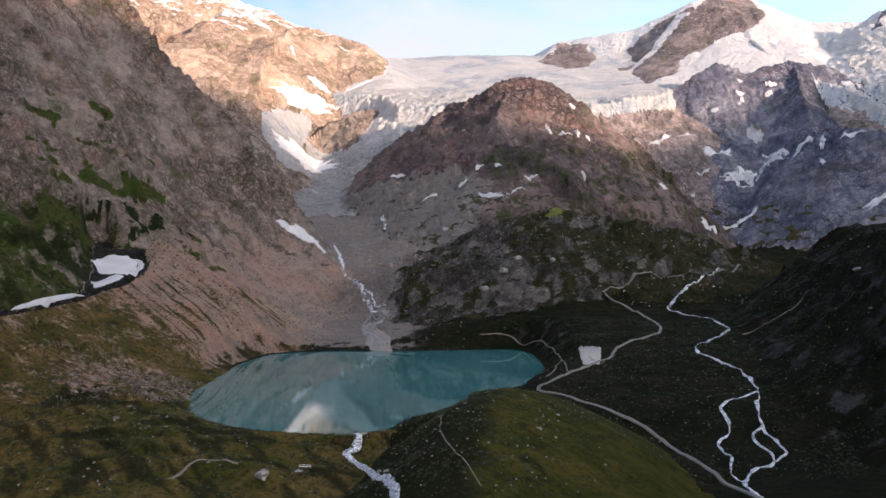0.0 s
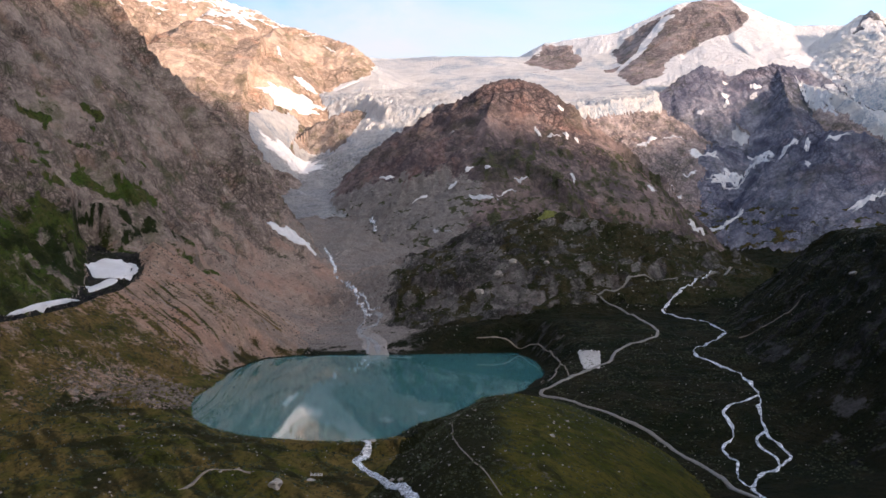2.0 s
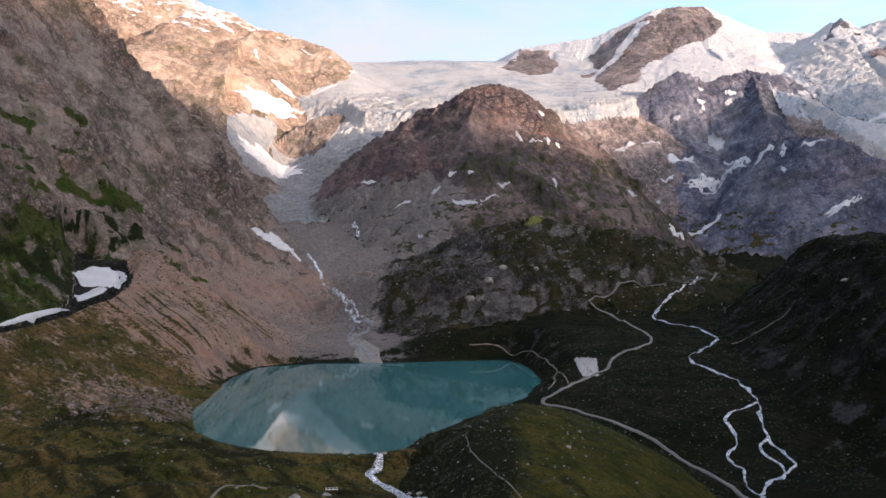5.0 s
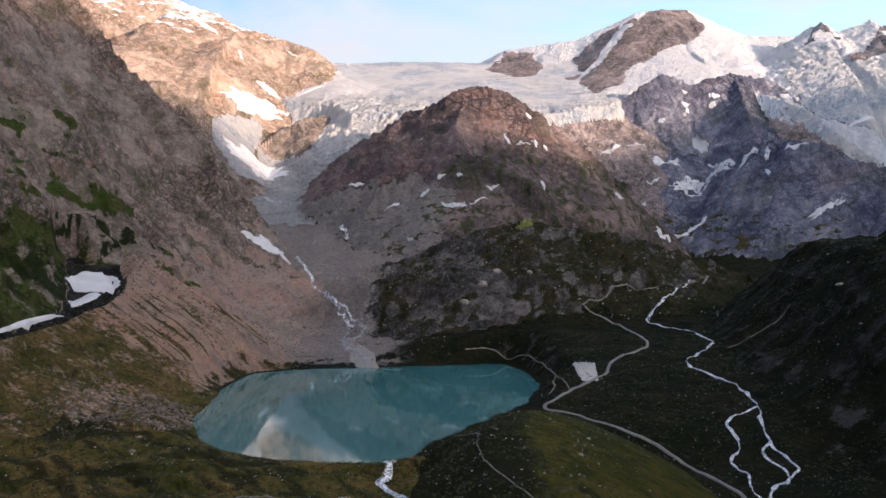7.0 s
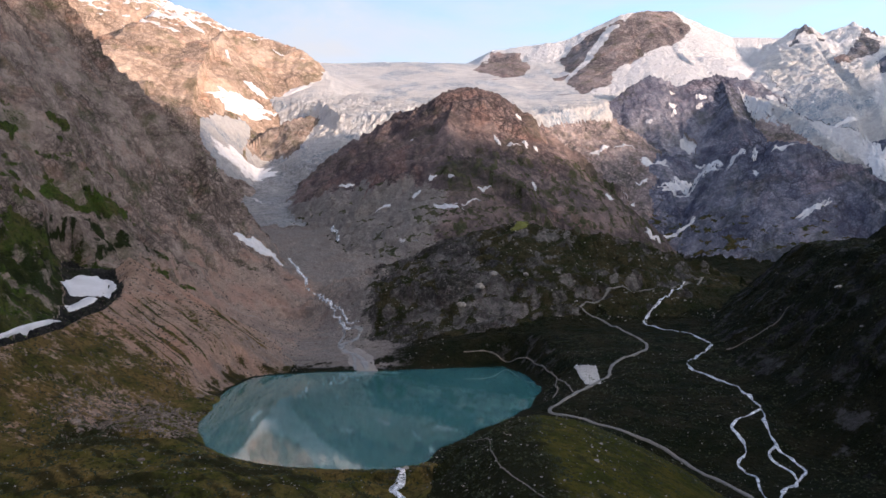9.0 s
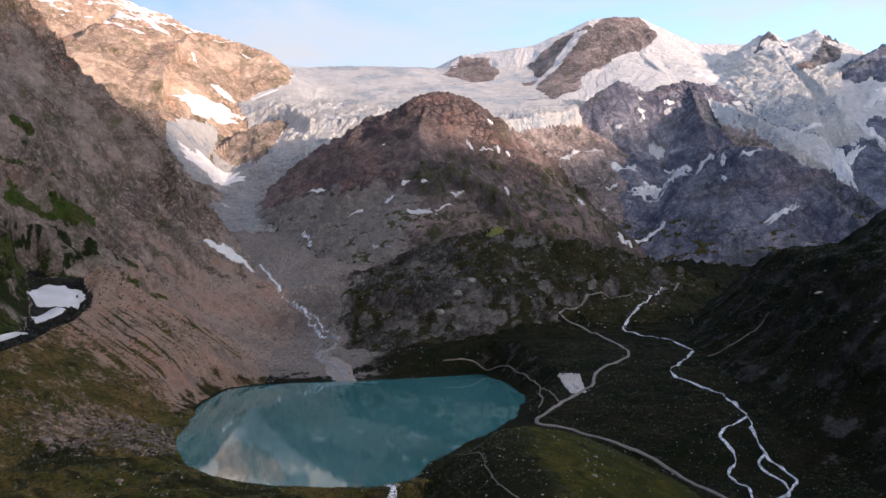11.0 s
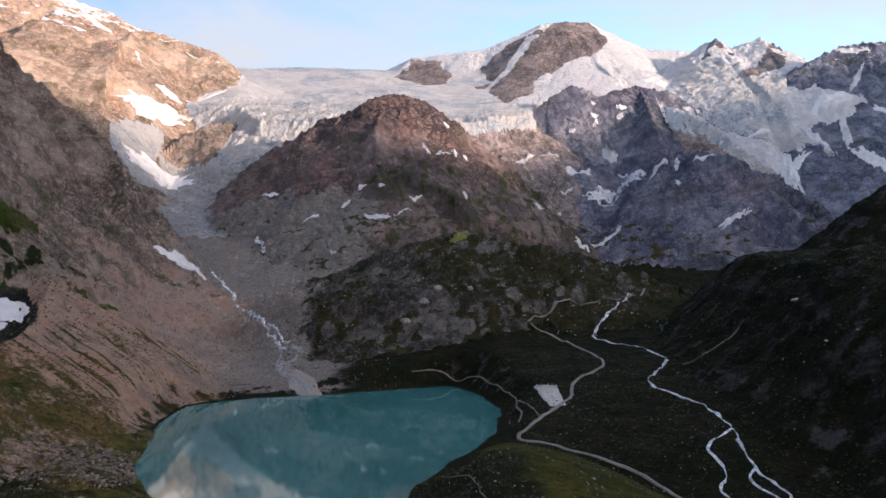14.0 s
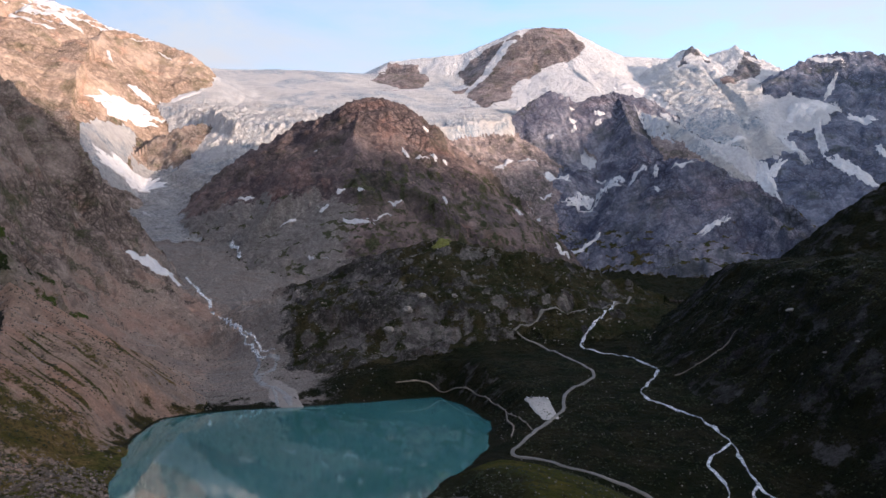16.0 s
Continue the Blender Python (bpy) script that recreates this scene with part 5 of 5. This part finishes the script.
strewn("gravel_stones", 1100, (-120, 1300), (130, 220), (0.8, 3.4), PALE_STONE, 8, "grey stones on the gravel plain", "stones")
strewn("shore_stones", 700, (-150, 850), (150, 290), (0.6, 2.6), BROWN_STONE, 9, "stones along the lake shore", "stones", lambda x, y: lake_depth(x.astype(np.float32), y.astype(np.float32)) > -22)
strewn("wall_stones", 900, (-440, 900), (110, 320), (0.8, 4.0), BROWN_STONE, 10, "stones on the brown slopes of the moraine", "stones")


def boulder(x, y, size, flat, mat, seed, label):
    """One large boulder, half sunk in the turf."""
    bm = bmesh.new()
    bmesh.ops.create_icosphere(bm, subdivisions=3, radius=size / 2)
    rng = random.Random(seed)
    off = Vector((rng.random() * 50, rng.random() * 50, rng.random() * 50))
    for v in bm.verts:
        d = v.co.normalized()
        cut = 1 + 0.5 * noise.noise(d * 1.3 + off) + 0.22 * noise.noise(d * 3.1 + off) + 0.08 * noise.noise(d * 8 + off)
        v.co = d * size / 2 * cut
        v.co.z *= flat
    me = bpy.data.meshes.new("boulder")
    bm.to_mesh(me)
    bm.free()
    me.materials.append(mat)
    ob = new("boulder", me)
    ob.matrix_world = pose(x, y, float(terrain(np.array([x]), np.array([y]))[0]) + 0.12 * size * flat, 0, 0, rng.random() * 360)
    return tagged(ob, label, "boulder", "large boulders")


for n, (x, y, size, flat) in enumerate([(-318, 684, 9, 0.8), (-306, 668, 6, 0.7), (-330, 700, 5, 0.8), (-240, 640, 5, 0.6), (-290, 760, 6, 0.7), (-255, 700, 5, 0.7), (-225, 590, 5, 0.6), (-340, 640, 5, 0.7)]):
    boulder(x, y, size, flat, BROWN_STONE, n, "large brown boulder on the moraine meadow")
for n, (x, y, size, flat) in enumerate([(-72, 488, 8.5, 0.75), (-58, 521, 9, 0.3), (-2, 520, 4, 0.7), (6, 505, 4, 0.8), (-118, 540, 4, 0.6), (105, 540, 3.5, 0.6), (120, 600, 3, 0.6), (-28, 596, 5, 0.5)]):
    boulder(x, y, size, flat, PALE_STONE, 40 + n, "large pale boulder in the turf")
for n, (x, y, size, flat) in enumerate([(470, 938, 9, 0.5), (455, 800, 4, 0.5), (440, 830, 4.5, 0.4), (500, 980, 4, 0.5), (60, 1290, 16, 0.7), (84, 1300, 13, 0.8), (110, 1310, 12, 0.7), (30, 1270, 14, 0.7), (140, 1340, 10, 0.7)]):
    boulder(x, y, size, flat, PALE_STONE, 80 + n, "big pale rock outcrop in dark turf")

# shrubs: low dark clumps of leaves
m, tree, shader, at = material("shrub_leaves")
n = tree.nodes.new("ShaderNodeNewGeometry")
tree.links.new(ramp(tree, n.outputs["Random Per Island"], (0.0, (0.018, 0.026, 0.010)), (0.6, (0.035, 0.048, 0.016)), (1.0, (0.07, 0.07, 0.022))), shader.inputs["Base Color"])
shader.inputs["Roughness"].default_value = 0.8
LEAVES = m


def shrubs(count, middle, spread, sizes, seed, label, keep=None):
    rng = np.random.RandomState(seed)
    xy = np.array(middle) + np.array(spread) * rng.uniform(-1, 1, (count, 2))
    xy = xy[gnoise(xy[:, 0] / 35, xy[:, 1] / 35, 9) + 0.1 > rng.uniform(-0.2, 0.3, count)]
    if keep is not None:
        xy = xy[keep(xy[:, 0], xy[:, 1])]
    xy = xy[lake_depth(xy[:, 0].astype(np.float32), xy[:, 1].astype(np.float32)) < -3]
    z = terrain(xy[:, 0], xy[:, 1])
    size = rng.uniform(*sizes, len(xy))
    per = 16
    way = rng.normal(size=(len(xy), per, 3))
    way /= np.linalg.norm(way, axis=-1, keepdims=True)
    way[..., 2] = np.abs(way[..., 2]) * 0.6
    mid = way * size[:, None, None] * rng.uniform(0.3, 0.6, (len(xy), per, 1)) + np.stack([xy[:, 0], xy[:, 1], z], -1)[:, None]
    leaf = rng.normal(size=(len(xy), per, 3, 3)) * size[:, None, None, None] * 0.26
    verts = (mid[:, :, None] + leaf).reshape(-1, 3)
    return tagged(triangles("shrubs", verts, np.arange(len(verts)).reshape(-1, 3), LEAVES), label, "shrubs", kind="stuff")


shrubs(7000, (-150, 570), (230, 140), (0.7, 2.6), 1, "low dark alpine shrubs in the meadow")
shrubs(3000, (80, 580), (90, 170), (0.5, 1.5), 2, "low shrubs on the grassy hill")
shrubs(4200, (235, 860), (120, 260), (0.7, 2.2), 3, "low dark shrubs on the valley floor")
shrubs(4200, (460, 900), (120, 280), (0.8, 2.6), 4, "dark shrubs on the shaded hillside")
shrubs(4200, (170, 1400), (330, 190), (1.0, 3.0), 5, "dark shrubs among the pale rocks")
shrubs(3600, (-400, 850), (110, 300), (0.8, 2.4), 6, "low shrubs on the moraine and the wall's foot")


def paint(name, tone, rough=0.35, metal=0.0):
    m, tree, shader, at = material(name)
    dust = noise_tex(tree, at, 2.0, 4, 0.6)
    tree.links.new(mix(tree, ramp(tree, dust, (0.45, 0.0), (0.75, 0.35)), tone, (0.3, 0.28, 0.25)), shader.inputs["Base Color"])
    shader.inputs["Roughness"].default_value, shader.inputs["Metallic"].default_value = rough, metal
    return m


def part(name, bm, mat, parent, label=""):
    me = bpy.data.meshes.new(name)
    bm.to_mesh(me)
    bm.free()
    me.materials.append(mat)
    ob = new(name, me)
    ob.parent = parent
    return tagged(ob, label)


def box(size, at, taper=1.0, bevel=0.12):
    bm = bmesh.new()
    bmesh.ops.create_cube(bm, size=1)
    for v in bm.verts:
        k = taper if v.co.z > 0 else 1.0
        v.co = Vector((v.co.x * size[0] * k, v.co.y * size[1] * (0.5 + 0.5 * k), v.co.z * size[2])) + Vector(at)
    bmesh.ops.bevel(bm, geom=bm.edges[:], offset=bevel, segments=2, affect="EDGES")
    return bm


TYRE, GLASS = paint("tyre_rubber", (0.02, 0.02, 0.02), 0.9), paint("car_glass", (0.03, 0.035, 0.04), 0.08)


def car(x, y, turn, mat, label):
    root = new("car")
    part("body", box((4.3, 1.75, 0.75), (0, 0, 0.72), 0.97), mat, root)
    part("cabin", box((2.5, 1.6, 0.62), (-0.2, 0, 1.38), 0.72), GLASS, root, "dark car windows")
    part("roof", box((1.75, 1.35, 0.08), (-0.2, 0, 1.72), 0.95, 0.02), mat, root)
    for wx in (-1.35, 1.35):
        for wy in (-0.82, 0.82):
            bm = bmesh.new()
            bmesh.ops.create_cone(bm, cap_ends=True, segments=16, radius1=0.34, radius2=0.34, depth=0.22, matrix=Matrix.Translation((wx, wy, 0.34)) @ Matrix.Rotation(radians(90), 4, "X"))
            bmesh.ops.bevel(bm, geom=[e for e in bm.edges if len(e.link_faces) == 2 and e.calc_face_angle() > 1], offset=0.04, segments=2, affect="EDGES")
            part("wheel", bm, TYRE, root)
    root.matrix_world = pose(x, y, float(terrain(np.array([x]), np.array([y]))[0]) + 0.95, 0, 0, turn)
    return tagged(root, label, "car", "parked cars")


WHITE, SILVER, DARK, RED = paint("white_paint", (0.8, 0.8, 0.8)), paint("silver_paint", (0.5, 0.5, 0.52), 0.3, 0.6), paint("dark_paint", (0.05, 0.055, 0.07)), paint("red_paint", (0.35, 0.04, 0.03))
for x, y, turn, mat, label in ((162, 957, 80, WHITE, "white car parked on the gravel lot"), (166, 955, 84, DARK, "dark car parked on the gravel lot"), (175, 954, 78, WHITE, "white car parked on the gravel lot"), (179, 952, 82, SILVER, "silver car parked on the gravel lot"), (183, 950, 85, WHITE, "white car parked on the gravel lot")):
    car(x, y, turn, mat, label)


def footbridge(x, y, turn, mat):
    """A short plank bridge with a rail on each side."""
    root = new("footbridge")
    part("deck", box((8.4, 1.5, 0.22), (0, 0, 0.75), 1.0, 0.04), mat, root, "sun-bleached plank deck")
    for side in (-0.68, 0.68):
        part("handrail", box((8.2, 0.12, 0.14), (0, side, 1.85), 1.0, 0.03), mat, root)
        for at in (-3.9, -1.3, 1.3, 3.9):
            part("post", box((0.16, 0.14, 2.1), (at, side, 0.86), 1.0, 0.03), mat, root)
    root.matrix_world = pose(x, y, float(terrain(np.array([x]), np.array([y]))[0]), 0, 0, turn)
    return tagged(root, "pale weathered wooden footbridge in the meadow", "footbridge")


footbridge(-56, 531, 4, paint("bleached_wood", (0.62, 0.60, 0.56), 0.85))
